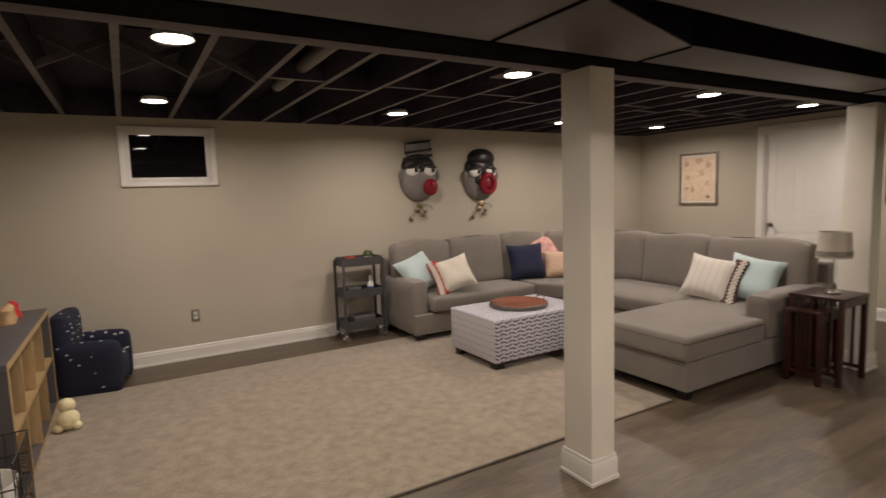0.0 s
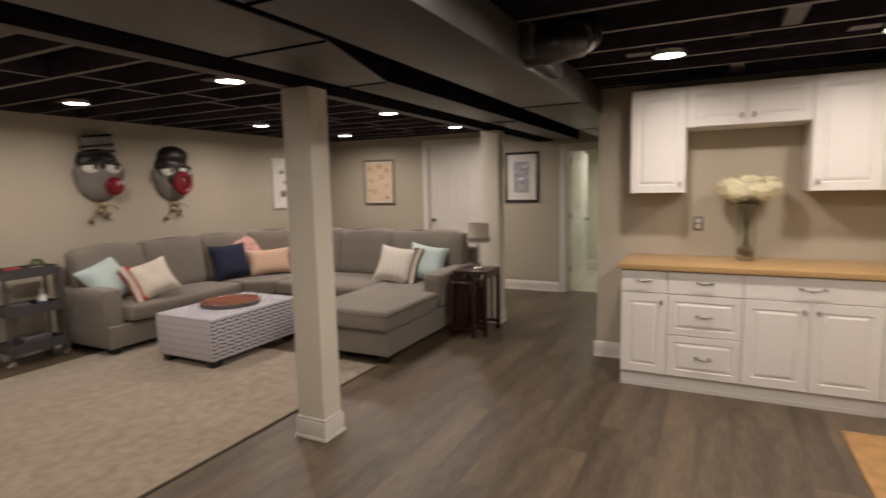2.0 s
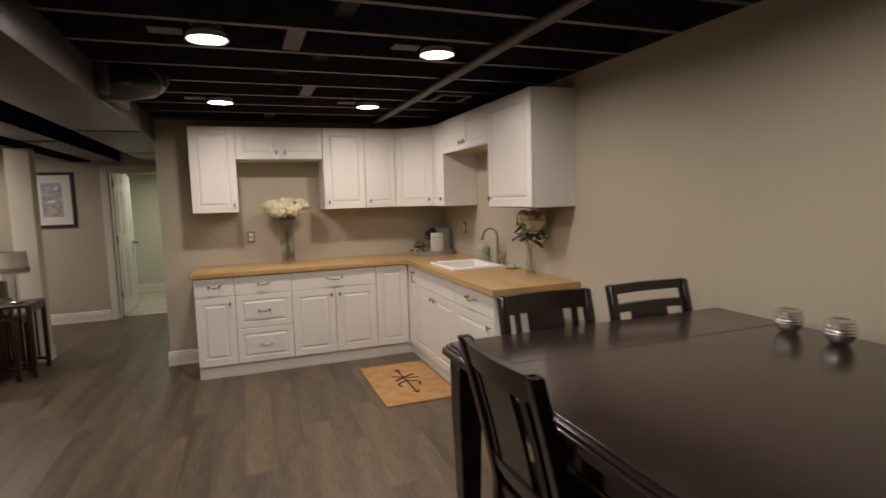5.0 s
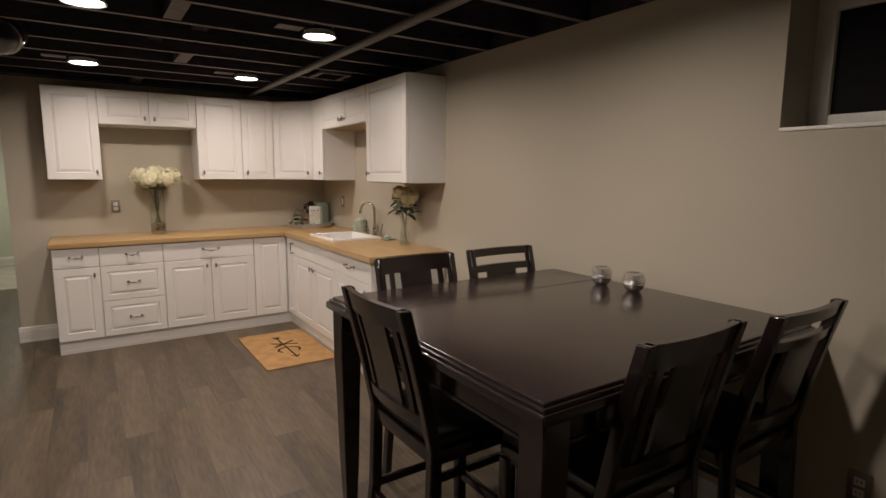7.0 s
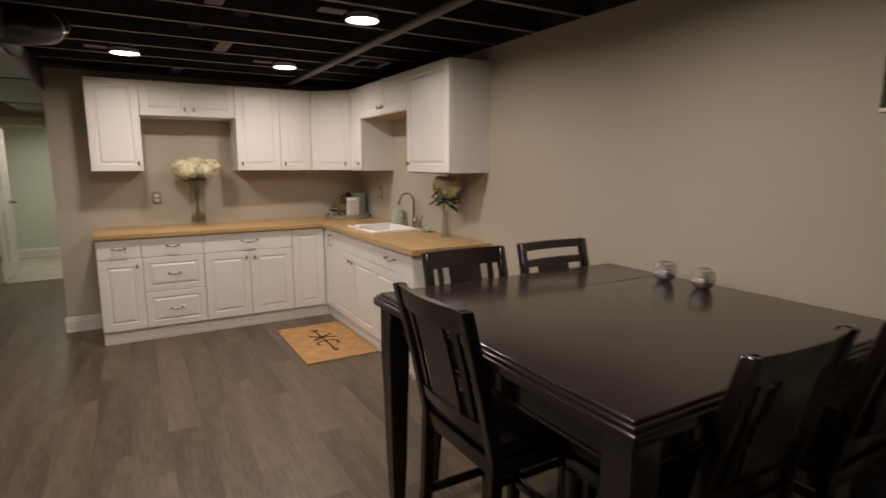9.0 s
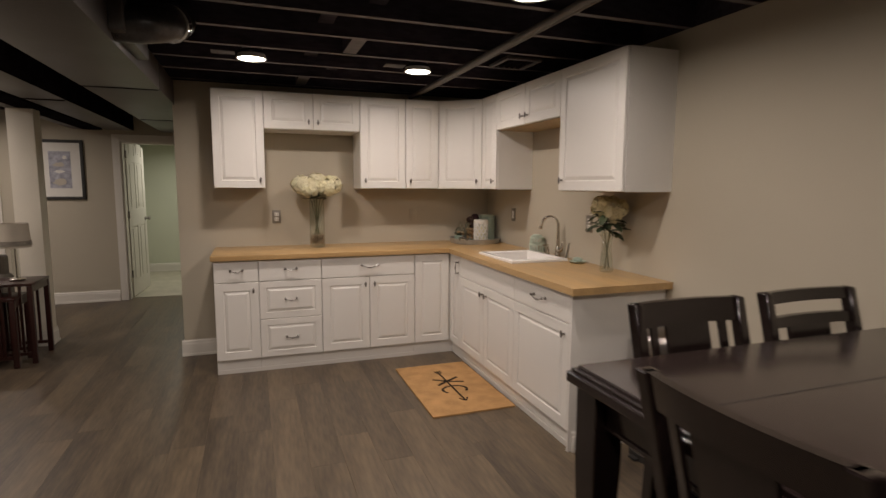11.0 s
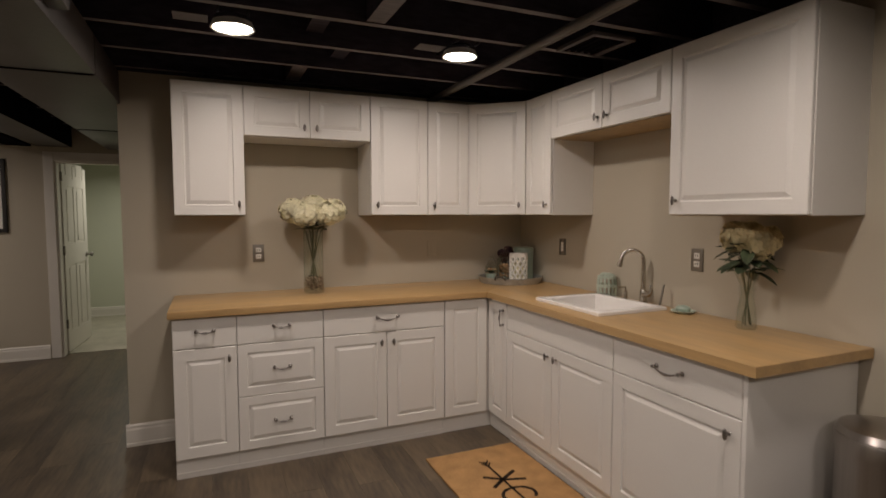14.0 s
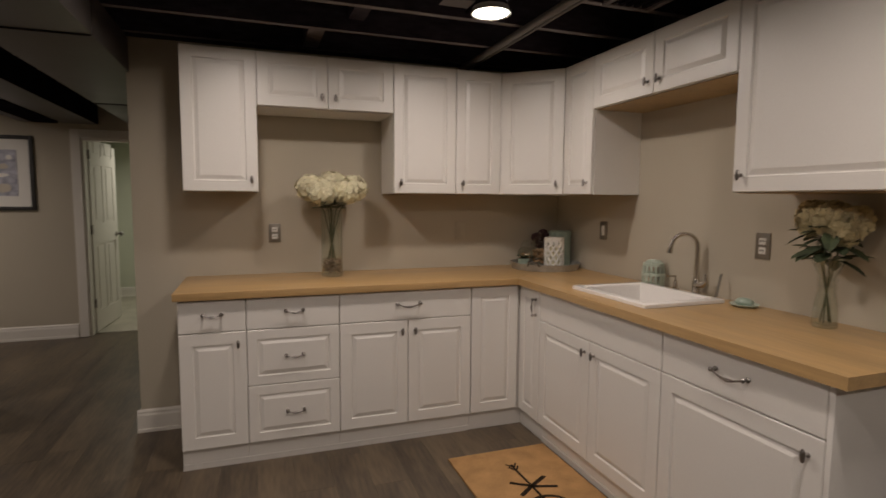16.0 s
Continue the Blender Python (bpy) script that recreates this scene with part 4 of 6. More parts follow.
part("pedal", boxes((-0.03, 0.14, 0.006, 0.03, 0.19, 0.018), bevel=0.003), SLOT, tc_)

# doormat with printed monogram and arrow
dm = thing("doormat", "tan coir doormat with black monogram and arrow", "doormat", pose(2.82, -1.205, 0.0))
part("mat", boxes((-0.47, -0.285, 0.0, 0.47, 0.285, 0.012), bevel=0.004), COIR, dm)


def stroke(pts, w, z):
    bm = bmesh.new()
    vs = []
    for i, p in enumerate(pts):
        a, b = Vector(pts[max(0, i - 1)]), Vector(pts[min(len(pts) - 1, i + 1)])
        d = (b - a).normalized()
        nn = Vector((-d.y, d.x)) * w / 2
        vs.append((bm.verts.new((p[0] + nn.x, p[1] + nn.y, z)), bm.verts.new((p[0] - nn.x, p[1] - nn.y, z))))
    for a, b in zip(vs, vs[1:]):
        bm.faces.new((a[0], a[1], b[1], b[0]))
    ex = bmesh.ops.extrude_face_region(bm, geom=bm.faces[:])
    bmesh.ops.translate(bm, verts=[v for v in ex["geom"] if isinstance(v, bmesh.types.BMVert)], vec=(0, 0, 0.002))
    bmesh.ops.recalc_face_normals(bm, faces=bm.faces[:])
    return bm


OX, OY = 2.82, -1.205
for pts, w in ([[(3.12, -1.205), (2.54, -1.21)], 0.013], [[(2.965, -1.311), (2.90, -1.205), (2.84, -1.122)], 0.022], [[(2.961, -1.119), (2.90, -1.21)], 0.02], [[(2.90, -1.20), (2.86, -1.326)], 0.02],
               [[(2.735 + 0.07 * math.cos(math.radians(d)), -1.21 + 0.088 * math.sin(math.radians(d))) for d in range(130, -131, -20)], 0.018],
               [[(2.575, -1.18), (2.525, -1.212), (2.575, -1.24)], 0.014], [[(3.13, -1.18), (3.09, -1.207)], 0.009], [[(3.13, -1.235), (3.09, -1.207)], 0.009], [[(3.10, -1.18), (3.06, -1.207)], 0.009], [[(3.10, -1.235), (3.06, -1.207)], 0.009]):
    part("print_stroke", stroke([(x - OX, y - OY) for x, y in pts], w, 0.0115), INK, dm, smooth=False)


# ---- patterned cloths ----
def pattern(name, base, ink, build, rough=0.9):
    """A cloth whose ink is masked by build(nodes, links, separate xyz) -> socket."""
    m = bpy.data.materials.new(name)
    m.use_nodes = True
    n, li = m.node_tree.nodes, m.node_tree.links
    b = n["Principled BSDF"]
    tc = n.new("ShaderNodeTexCoord")
    sx = n.new("ShaderNodeSeparateXYZ")
    li.new(tc.outputs["Object"], sx.inputs[0])
    fine = n.new("ShaderNodeTexNoise")
    fine.inputs["Scale"].default_value = 150
    li.new(tc.outputs["Object"], fine.inputs["Vector"])
    mix = n.new("ShaderNodeMix")
    mix.data_type = "RGBA"
    mix.inputs[6].default_value, mix.inputs[7].default_value = (*base, 1), (*ink, 1)
    li.new(build(n, li, sx, tc), mix.inputs[0])
    br_ = n.new("ShaderNodeMix")
    br_.data_type, br_.blend_type = "RGBA", "MULTIPLY"
    br_.inputs[0].default_value = 0.25
    li.new(mix.outputs[2], br_.inputs[6])
    li.new(fine.outputs[1], br_.inputs[7])
    li.new(br_.outputs[2], b.inputs["Base Color"])
    b.inputs["Roughness"].default_value = rough
    bp = n.new("ShaderNodeBump")
    bp.inputs["Strength"].default_value, bp.inputs["Distance"].default_value = 0.4, 0.003
    li.new(fine.outputs[0], bp.inputs["Height"])
    li.new(bp.outputs[0], b.inputs["Normal"])
    return m


def calc(n, li, op, a, b=None, c=None):
    k = n.new("ShaderNodeMath")
    k.operation = op
    for i, v in enumerate((a, b, c)):
        if v is None:
            continue
        if isinstance(v, (int, float)):
            k.inputs[i].default_value = v
        else:
            li.new(v, k.inputs[i])
    return k.outputs[0]


def zigzag(ua, va, thick, rows=30.0, amp=0.45, freq=22.0):
    def build(n, li, sx, tc):
        u, v = sx.outputs[ua], sx.outputs[va]
        zig = calc(n, li, "PINGPONG", calc(n, li, "MULTIPLY", u, freq), 1.0)
        vv = calc(n, li, "MULTIPLY_ADD", v, rows, calc(n, li, "MULTIPLY", zig, amp))
        band = calc(n, li, "LESS_THAN", calc(n, li, "FRACT", vv), thick)
        row = calc(n, li, "MULTIPLY", calc(n, li, "FLOOR", vv), 0.5)
        gap = calc(n, li, "GREATER_THAN", calc(n, li, "FRACT", calc(n, li, "MULTIPLY_ADD", u, freq / 2, row)), 0.16)
        return calc(n, li, "MULTIPLY", band, gap)
    return build


def dots(scale, size):
    def build(n, li, sx, tc):
        v = n.new("ShaderNodeTexVoronoi")
        v.inputs["Scale"].default_value, v.inputs["Randomness"].default_value = scale, 0.55
        mp = n.new("ShaderNodeMapping")
        mp.inputs["Scale"].default_value = (1, 1, 2.0)
        li.new(tc.outputs["Object"], mp.inputs[0])
        li.new(mp.outputs[0], v.inputs["Vector"])
        return calc(n, li, "LESS_THAN", v.outputs["Distance"], size)
    return build


def stripes(axis, freq, duty):
    def build(n, li, sx, tc):
        return calc(n, li, "LESS_THAN", calc(n, li, "FRACT", calc(n, li, "MULTIPLY", sx.outputs[axis], freq)), duty)
    return build


OTTO_F = pattern("zigzag weave front", (0.62, 0.60, 0.62), (0.12, 0.125, 0.19), zigzag("X", "Z", 0.44))
OTTO_S = pattern("zigzag weave side", (0.58, 0.55, 0.57), (0.40, 0.39, 0.43), zigzag("Y", "Z", 0.14, 17, 0.12))
OTTO_T = pattern("zigzag weave top", (0.62, 0.60, 0.62), (0.13, 0.135, 0.20), zigzag("X", "Y", 0.38))
KIDCLOTH = pattern("navy cloth with white marks", (0.012, 0.014, 0.035), (0.55, 0.55, 0.58), dots(13.5, 0.20))
PEACHSTRIPE = pattern("peach cloth with mustard stripes", (0.66, 0.47, 0.35), (0.52, 0.34, 0.21), stripes("Y", 42.0, 0.30))
CREAMSTRIPE = pattern("cream cloth with grey stripes", (0.64, 0.60, 0.53), (0.60, 0.55, 0.485), stripes("X", 16.0, 0.35))

# ---- rug ----
rug = thing("area_rug", "large beige mottled pile rug under the ottoman", "rug", pose(1.15, 3.63, 0))
part("rug_body", boxes((-2.0, -1.32, 0.001, 2.05, 1.34, 0.014), bevel=0.005), RUG, rug)
part("binding", boxes((-2.0, -1.331, 0.001, 2.06, -1.3205, 0.010), (2.0505, -1.3205, 0.001, 2.06, 1.34, 0.010), bevel=0.002), PIPING, rug, "dark bound edge")


# ---- sectional sofa ----
def cushion(x0, y0, z0, x1, y1, z1, r=0.05, puff=0.02, cut=7):
    """A soft box: rounded edges, crowned faces."""
    bm = boxes((-1, -1, -1, 1, 1, 1))
    bmesh.ops.subdivide_edges(bm, edges=bm.edges[:], cuts=cut, use_grid_fill=True)
    hx, hy, hz = (x1 - x0) / 2, (y1 - y0) / 2, (z1 - z0) / 2
    for v in bm.verts:
        c = v.co.copy()
        p = Vector((c.x * hx, c.y * hy, c.z * hz))
        q = Vector([max(-h + r, min(h - r, t)) for t, h in zip(p, (hx, hy, hz))])
        d = p - q
        if d.length > 1e-6:
            p = q + d.normalized() * r
        fx, fy, fz = 1 - c.x ** 2, 1 - c.y ** 2, 1 - c.z ** 2
        p.z += puff * fx * fy * c.z
        p.y += puff * 0.6 * fx * fz * c.y
        p.x += puff * 0.6 * fy * fz * c.x
        v.co = p + Vector(((x0 + x1) / 2, (y0 + y1) / 2, (z0 + z1) / 2))
    return bm


def soft_prism(points, z0, z1, r=0.035):
    return prism(points, z0, z1, r, 4)


SB, SH = 0.075, 0.285       # underside and top of the sofa frame
ST = 0.455                  # seat height
sofa = thing("sectional_sofa", "grey beige upholstered U shaped sectional sofa with chaise", "sofa", pose(0, 0, 0))
part("base", soft_prism([(2.44, 4.70), (3.98, 4.70), (4.20, 4.36), (4.20, 3.06), (5.28, 3.06), (5.28, 4.95), (4.75, 5.50), (2.44, 5.50)], SB, SH, 0.012), SOFA, sofa)
part("chaise_base", soft_prism([(3.24, 2.22), (5.28, 2.22), (5.28, 3.055), (3.24, 3.055)], SB, SH, 0.012), SOFA, sofa)
part("seat_cushion", cushion(2.63, 4.64, SH + 0.002, 3.97, 5.24, ST, 0.045, 0.018), SOFA, sofa)
part("corner_cushion", soft_prism([(3.975, 4.64), (4.17, 4.345), (5.02, 4.345), (5.02, 4.78), (4.55, 5.24), (3.975, 5.24)], SH + 0.002, ST, 0.04), SOFA, sofa)
part("seat_cushion", cushion(4.16, 3.06, SH + 0.002, 5.02, 4.34, ST, 0.045, 0.018), SOFA, sofa)
part("chaise_cushion", soft_prism([(3.21, 2.205), (4.17, 2.205), (4.17, 2.40), (5.02, 2.40), (5.02, 3.055), (3.21, 3.055)], SH + 0.002, ST + 0.012, 0.045), SOFA, sofa)
part("welt", tube([(3.215, 2.21, ST - 0.03), (3.215, 3.05, ST - 0.03)], 0.006, 6), PIPING, sofa, "dark piping")
part("welt", tube([(3.22, 2.207, ST - 0.03), (4.16, 2.207, ST - 0.03)], 0.006, 6), PIPING, sofa, "dark piping")
part("back_frame", soft_prism([(2.44, 5.34), (4.62, 5.34), (5.12, 4.86), (5.12, 2.22), (5.25, 2.22), (5.25, 4.97), (4.76, 5.52), (2.44, 5.52)], SH + 0.001, 0.80, 0.03), SOFA, sofa)
part("arm", cushion(2.42, 4.72, SB, 2.62, 5.50, 0.63, 0.05, 0.0), SOFA, sofa)
part("arm", cushion(4.20, 2.195, SH + 0.001, 5.30, 2.40, 0.635, 0.05, 0.0), SOFA, sofa)


def back_cushion(cx, cy, rz, w, h=0.54, d=0.20):
    bm = cushion(-w / 2, -d / 2, 0, w / 2, d / 2, h, 0.055, 0.017, 9)
    for v in bm.verts:
        if v.co.z > h * 0.6:
            v.co.z += 0.009 * math.sin(v.co.x * 9 + cx * 5)
        v.co.y += 0.22 * (v.co.z - 0.1) * 0.55
    c = part("back_cushion", bm, SOFA, sofa, at=pose(cx, cy, ST - 0.01, 0, 0, rz))
    part("piping", tube([(-w / 2 + 0.02, 0.03, h - 0.016), (-w / 4, 0.03, h + 0.008), (0, 0.03, h + 0.013), (w / 4, 0.03, h + 0.008), (w / 2 - 0.02, 0.03, h - 0.016)], 0.005, 6), PIPING, c, "dark piping")
    return c


back_cushion(2.80, 5.20, 0, 0.70)
back_cushion(3.52, 5.20, 0, 0.72)
back_cushion(4.17, 5.17, -14, 0.60)
back_cushion(4.70, 4.86, -45, 0.62)
back_cushion(4.98, 4.28, -82, 0.66)
back_cushion(4.99, 3.59, -90, 0.74)
back_cushion(4.99, 2.74, -90, 0.93)
for fx, fy in ((2.52, 4.78), (2.52, 5.42), (3.32, 2.30), (3.32, 2.98), (5.2, 2.3), (5.2, 4.3), (4.26, 4.0)):
    part("foot", boxes((fx - 0.04, fy - 0.04, 0.014 if fx < 3.1 and fy < 5.0 else 0.0, fx + 0.04, fy + 0.04, SB + 0.006), bevel=0.006), FOOT, sofa, "dark wood foot")


# ---- cushions ----
def pillow(at, w, h, mat, label, trim=None, teeth=None, d=0.16):
    p = thing("throw_pillow", label, "pillow", at, group="throw pillows on the sofa")
    bm = bmesh.new()
    N = 14
    grid = {}
    for s in (1, -1):
        for i in range(N + 1):
            for j in range(N + 1):
                u, v = 2 * i / N - 1, 2 * j / N - 1
                edge = (1 - u ** 4) * (1 - v ** 4)
                if s < 0 and edge < 1e-6:
                    grid[s, i, j] = grid[1, i, j]
                    continue
                sx, sy = u * (1 - 0.10 * (1 - v * v)), v * (1 - 0.10 * (1 - u * u))
                grid[s, i, j] = bm.verts.new((sx * w / 2, sy * h / 2 + h / 2, s * d / 2 * edge ** 0.5))
        for i in range(N):
            for j in range(N):
                q = [grid[s, i, j], grid[s, i + 1, j], grid[s, i + 1, j + 1], grid[s, i, j + 1]]
                bm.faces.new(q if s > 0 else q[::-1])
    part("cover", bm, mat, p)
    if teeth:
        side, band, tooth = teeth
        tm, wm_ = bmesh.new(), bmesh.new()
        for k in range(13):
            y0 = h * (k + 0.5) / 13
            xe = side * (w / 2) * (0.90 + 0.10 * (2 * y0 / h - 1) ** 2)
            bmesh.ops.create_cube(tm, size=1, matrix=Matrix.LocRotScale((xe + side * 0.006, y0, 0.006), Euler((0, 0, 0)), (0.11, h / 13 + 0.002, 0.066)))
            for rz in (0.7, -0.7):
                bmesh.ops.create_cube(wm_, size=1, matrix=Matrix.LocRotScale((xe + side * 0.028, y0, 0.009), Euler((0, 0, rz)), (0.070, 0.014, 0.074)))
        bmesh.ops.bevel(tm, geom=tm.edges[:], offset=0.006, segments=1, affect="EDGES")
        part("tassel_trim", tm, band, p, "tasselled trim band", smooth=False)
        part("tassel_fringe", wm_, tooth, p, "zigzag fringe", smooth=False)
    return p


def lean(x, y, z, rz, tilt=70, roll=0, mid=0.22):
    """Leaning back by tilt, turned in its own plane by roll."""
    return pose(x, y, z, 0, 0, rz) @ pose(0, 0, 0, tilt, 0, 0) @ pose(0, mid, 0, 0, 0, roll) @ pose(0, -mid, 0)


pillow(lean(2.68, 4.95, 0.48, 0, 60, 22), 0.43, 0.43, AQUA, "pale aqua throw pillow on the sofa end")
pillow(lean(2.94, 4.72, 0.485, -24, 58, 17), 0.39, 0.39, CREAM, "cream woven throw pillow with red tassel edge", teeth=(-1, REDTRIM, CREAM))
pillow(lean(4.08, 4.90, 0.46, -20, 68, 2), 0.46, 0.44, NAVY, "navy blue throw pillow in the sofa corner")
pillow(lean(4.48, 4.70, 0.46, -38, 66, 2), 0.54, 0.34, PEACHSTRIPE, "peach lumbar pillow with mustard stripes")
pillow(lean(4.33, 4.99, 0.57, -28, 66, 10), 0.56, 0.40, PINK, "pink patterned throw pillow behind another")
pillow(lean(4.46, 2.90, 0.465, -74, 58, -9), 0.44, 0.44, CREAMSTRIPE, "cream striped throw pillow with dark tassels", teeth=(1, MAROON, CREAM))
pillow(lean(4.64, 2.60, 0.475, -70, 58, -11), 0.44, 0.44, AQUA, "pale aqua throw pillow against the arm")

# ---- ottoman with tray ----
ot = thing("ottoman", "grey and navy zigzag upholstered storage ottoman", "ottoman", pose(0, 0, 0.014))
OX0, OX1, OY0, OY1 = 2.555, 3.59, 3.505, 4.205
ob_ = boxes((OX0, OY0, 0.06, OX1, OY1, 0.43), bevel=0.016, seg=3)
body = part("body", ob_, [OTTO_F, OTTO_S, OTTO_T], ot)
for pl_ in body.data.polygons:
    nx, ny, nz = (abs(v) for v in pl_.normal)
    pl_.material_index = 2 if nz > max(nx, ny) else (1 if nx > ny else 0)
for fx in (OX0 + 0.07, OX1 - 0.07):
    for fy in (OY0 + 0.07, OY1 - 0.07):
        part("foot", boxes((fx - 0.045, fy - 0.045, 0.0, fx + 0.045, fy + 0.045, 0.066), bevel=0.006), FOOT, ot, "dark wood foot")
tr = thing("serving_tray", "round reddish brown wooden tray on the ottoman", "tray", pose(3.09, 3.865, 0.447))
part("board", turned([(0, 0.0), (0.255, 0.0), (0.262, 0.012), (0.262, 0.030), (0.255, 0.036), (0.245, 0.030), (0, 0.028)], 48), REDWOOD, tr)
part("rim", turned([(0.263, 0.0), (0.270, 0.003), (0.270, 0.030), (0.263, 0.033)], 48), TRAYRIM, tr, "grey metal rim")
for s in (-1, 1):
    part("handle", tube([(s * 0.262, -0.06, 0.03), (s * 0.275, -0.05, 0.055), (s * 0.278, 0, 0.062), (s * 0.275, 0.05, 0.055), (s * 0.262, 0.06, 0.03)], 0.006, 8), TRAYRIM, tr)

# ---- utility cart ----
ca_ = thing("utility_cart", "charcoal three tier rolling utility cart", "cart", pose(2.105, 5.31, 0) @ Matrix.Diagonal((1.12, 1, 1.03, 1)))
for sx in (-0.2, 0.2):
    for sy in (-0.13, 0.13):
        part("upright", boxes((sx - 0.012, sy - 0.012, 0.07, sx + 0.012, sy + 0.012, 0.82), bevel=0.003), CARTGREY, ca_)
        part("caster", turned([(0, -0.012), (0.03, -0.012), (0.032, 0), (0.03, 0.012), (0, 0.012)], 16), CHROME, ca_, "chrome caster", at=pose(sx, sy, 0.032, 90, 0, 20))
        part("caster_fork", boxes((sx - 0.008, sy - 0.02, 0.03, sx + 0.008, sy + 0.02, 0.072), bevel=0.002), CHROME, ca_)
for z in (0.12, 0.44, 0.76):
    part("basket", boxes((-0.19, -0.125, z, 0.19, 0.125, z + 0.006), (-0.19, -0.128, z, 0.19, -0.122, z + 0.085), (-0.19, 0.122, z, 0.19, 0.128, z + 0.085), (-0.195, -0.12, z, -0.189, 0.12, z + 0.085), (0.189, -0.12, z, 0.195, 0.12, z + 0.085), bevel=0.001, seg=1), CARTGREY, ca_)
pl1 = thing("potted_plant", "small green plant in a pale pot on the cart", "plant", pose(2.21, 5.30, 0.790))
part("pot", turned([(0, 0), (0.035, 0), (0.045, 0.07), (0.040, 0.07), (0.038, 0.06), (0, 0.06)], 20), WAX, pl1)
lf = bmesh.new()
rl_ = random.Random(8)
for k in range(150):
    a, e, r = rl_.random() * 6.28, rl_.random() * 1.5, 0.045 + 0.025 * rl_.random()
    c = Vector((r * math.cos(a) * math.cos(e), r * math.sin(a) * math.cos(e), 0.075 + r * math.sin(e)))
    d1_, d2_ = Vector((rl_.uniform(-1, 1), rl_.uniform(-1, 1), rl_.uniform(-.2, 1))).normalized() * 0.018, Vector((rl_.uniform(-1, 1), rl_.uniform(-1, 1), 0)).normalized() * 0.007
    lf.faces.new([lf.verts.new(c - d1_), lf.verts.new(c + d2_), lf.verts.new(c + d1_), lf.verts.new(c - d2_)])
part("leaves", lf, BRIGHTLEAF, pl1, smooth=False)
rt = thing("small_box", "red toy box on the cart top", "box", pose(2.0, 5.29, 0.790))
part("body", boxes((-0.05, -0.035, 0, 0.05, 0.035, 0.085), bevel=0.004), TOYRED, rt)
bo = thing("bottle", "clear bottle with blue label on the cart", "bottle", pose(2.21, 5.28, 0.460))
part("body", turned([(0, 0), (0.032, 0), (0.034, 0.02), (0.034, 0.12), (0.014, 0.155), (0.014, 0.175), (0, 0.175)], 18), PLASTIC, bo)
part("label", turned([(0.0345, 0.03), (0.0352, 0.03), (0.0352, 0.085), (0.0345, 0.085)], 18), BLUELAB, bo, "blue label")
part("cap", turned([(0, 0.176), (0.015, 0.176), (0.015, 0.195), (0, 0.195)], 14), PLASTIC, bo)
bk = thing("storage_bin", "pale cloth items in the cart tray", "bin", pose(2.07, 5.30, 0.131))
part("body", boxes((-0.08, -0.09, 0, 0.16, 0.09, 0.12), bevel=0.02, seg=3), GREYSHELF, bk)
bk2 = thing("storage_bin", "folded grey items in the middle tray", "bin", pose(2.02, 5.30, 0.460))
part("body", boxes((-0.08, -0.08, 0, 0.07, 0.08, 0.10), bevel=0.02, seg=3), CARTGREY, bk2)

# ---- end tables and lamp ----
def nest_table(at, w, d, h, label, mat):
    t = thing("nesting_table", label, "table", at, group="nesting end tables")
    part("tabletop", boxes((-w / 2, -d / 2, h - 0.022, w / 2, d / 2, h), bevel=0.004), mat, t)
    for y in (-d / 2 + 0.014, d / 2 - 0.014):
        part("apron", boxes((-w / 2 + 0.03, y - 0.008, h - 0.075, w / 2 - 0.03, y + 0.008, h - 0.023)), mat, t, smooth=False)
    for x in (-w / 2 + 0.02, w / 2 - 0.02):
        for y in (-d / 2 + 0.02, d / 2 - 0.02):
            part("leg", boxes((x - 0.018, y - 0.018, 0, x + 0.018, y + 0.018, h - 0.023), bevel=0.003), mat, t)
        part("bottom_rail", boxes((x - 0.010, -d / 2 + 0.039, 0.07, x + 0.010, d / 2 - 0.039, 0.095)), mat, t, smooth=False)
        for k in range(4):
            y = -d / 2 + 0.09 + k * (d - 0.18) / 3
            part("spindle", boxes((x - 0.007, y - 0.009, 0.096, x + 0.007, y + 0.009, h - 0.024)), mat, t, smooth=False)
    return t


nest_table(pose(4.56, 1.955, 0, 0, 0, 0), 0.40, 0.37, 0.655, "dark cherry nesting end table with spindle sides", CHERRY)
nest_table(pose(4.42, 1.99, 0, 0, 0, 0), 0.32, 0.26, 0.555, "smaller dark cherry nesting table tucked under", CHERRY)
lp = thing("table_lamp", "glass column table lamp with linen shade, unlit", "lamp", pose(4.56, 1.93, 0.657))
part("base", turned([(0, 0), (0.055, 0), (0.058, 0.01), (0.045, 0.018), (0, 0.02)], 24), NICKEL, lp)
part("column", turned([(0, 0.021), (0.026, 0.021), (0.026, 0.26), (0, 0.26)], 20), GLASS, lp, "pale glass column")
part("shade", turned([(0.115, 0.27), (0.103, 0.465), (0.100, 0.465), (0.112, 0.27), (0.115, 0.27)], 32), LINEN, lp, "linen drum shade")
part("rod", tube([(0, 0, 0.02), (0, 0, 0.26)], 0.005, 8), NICKEL, lp)
part("shade_band", turned([(0.1155, 0.285), (0.118, 0.285), (0.1155, 0.325), (0.112, 0.325)], 32), SHADEBAND, lp, "grey patterned band")
part("stem", tube([(0, 0, 0.26), (0, 0, 0.40)], 0.006, 8), NICKEL, lp)

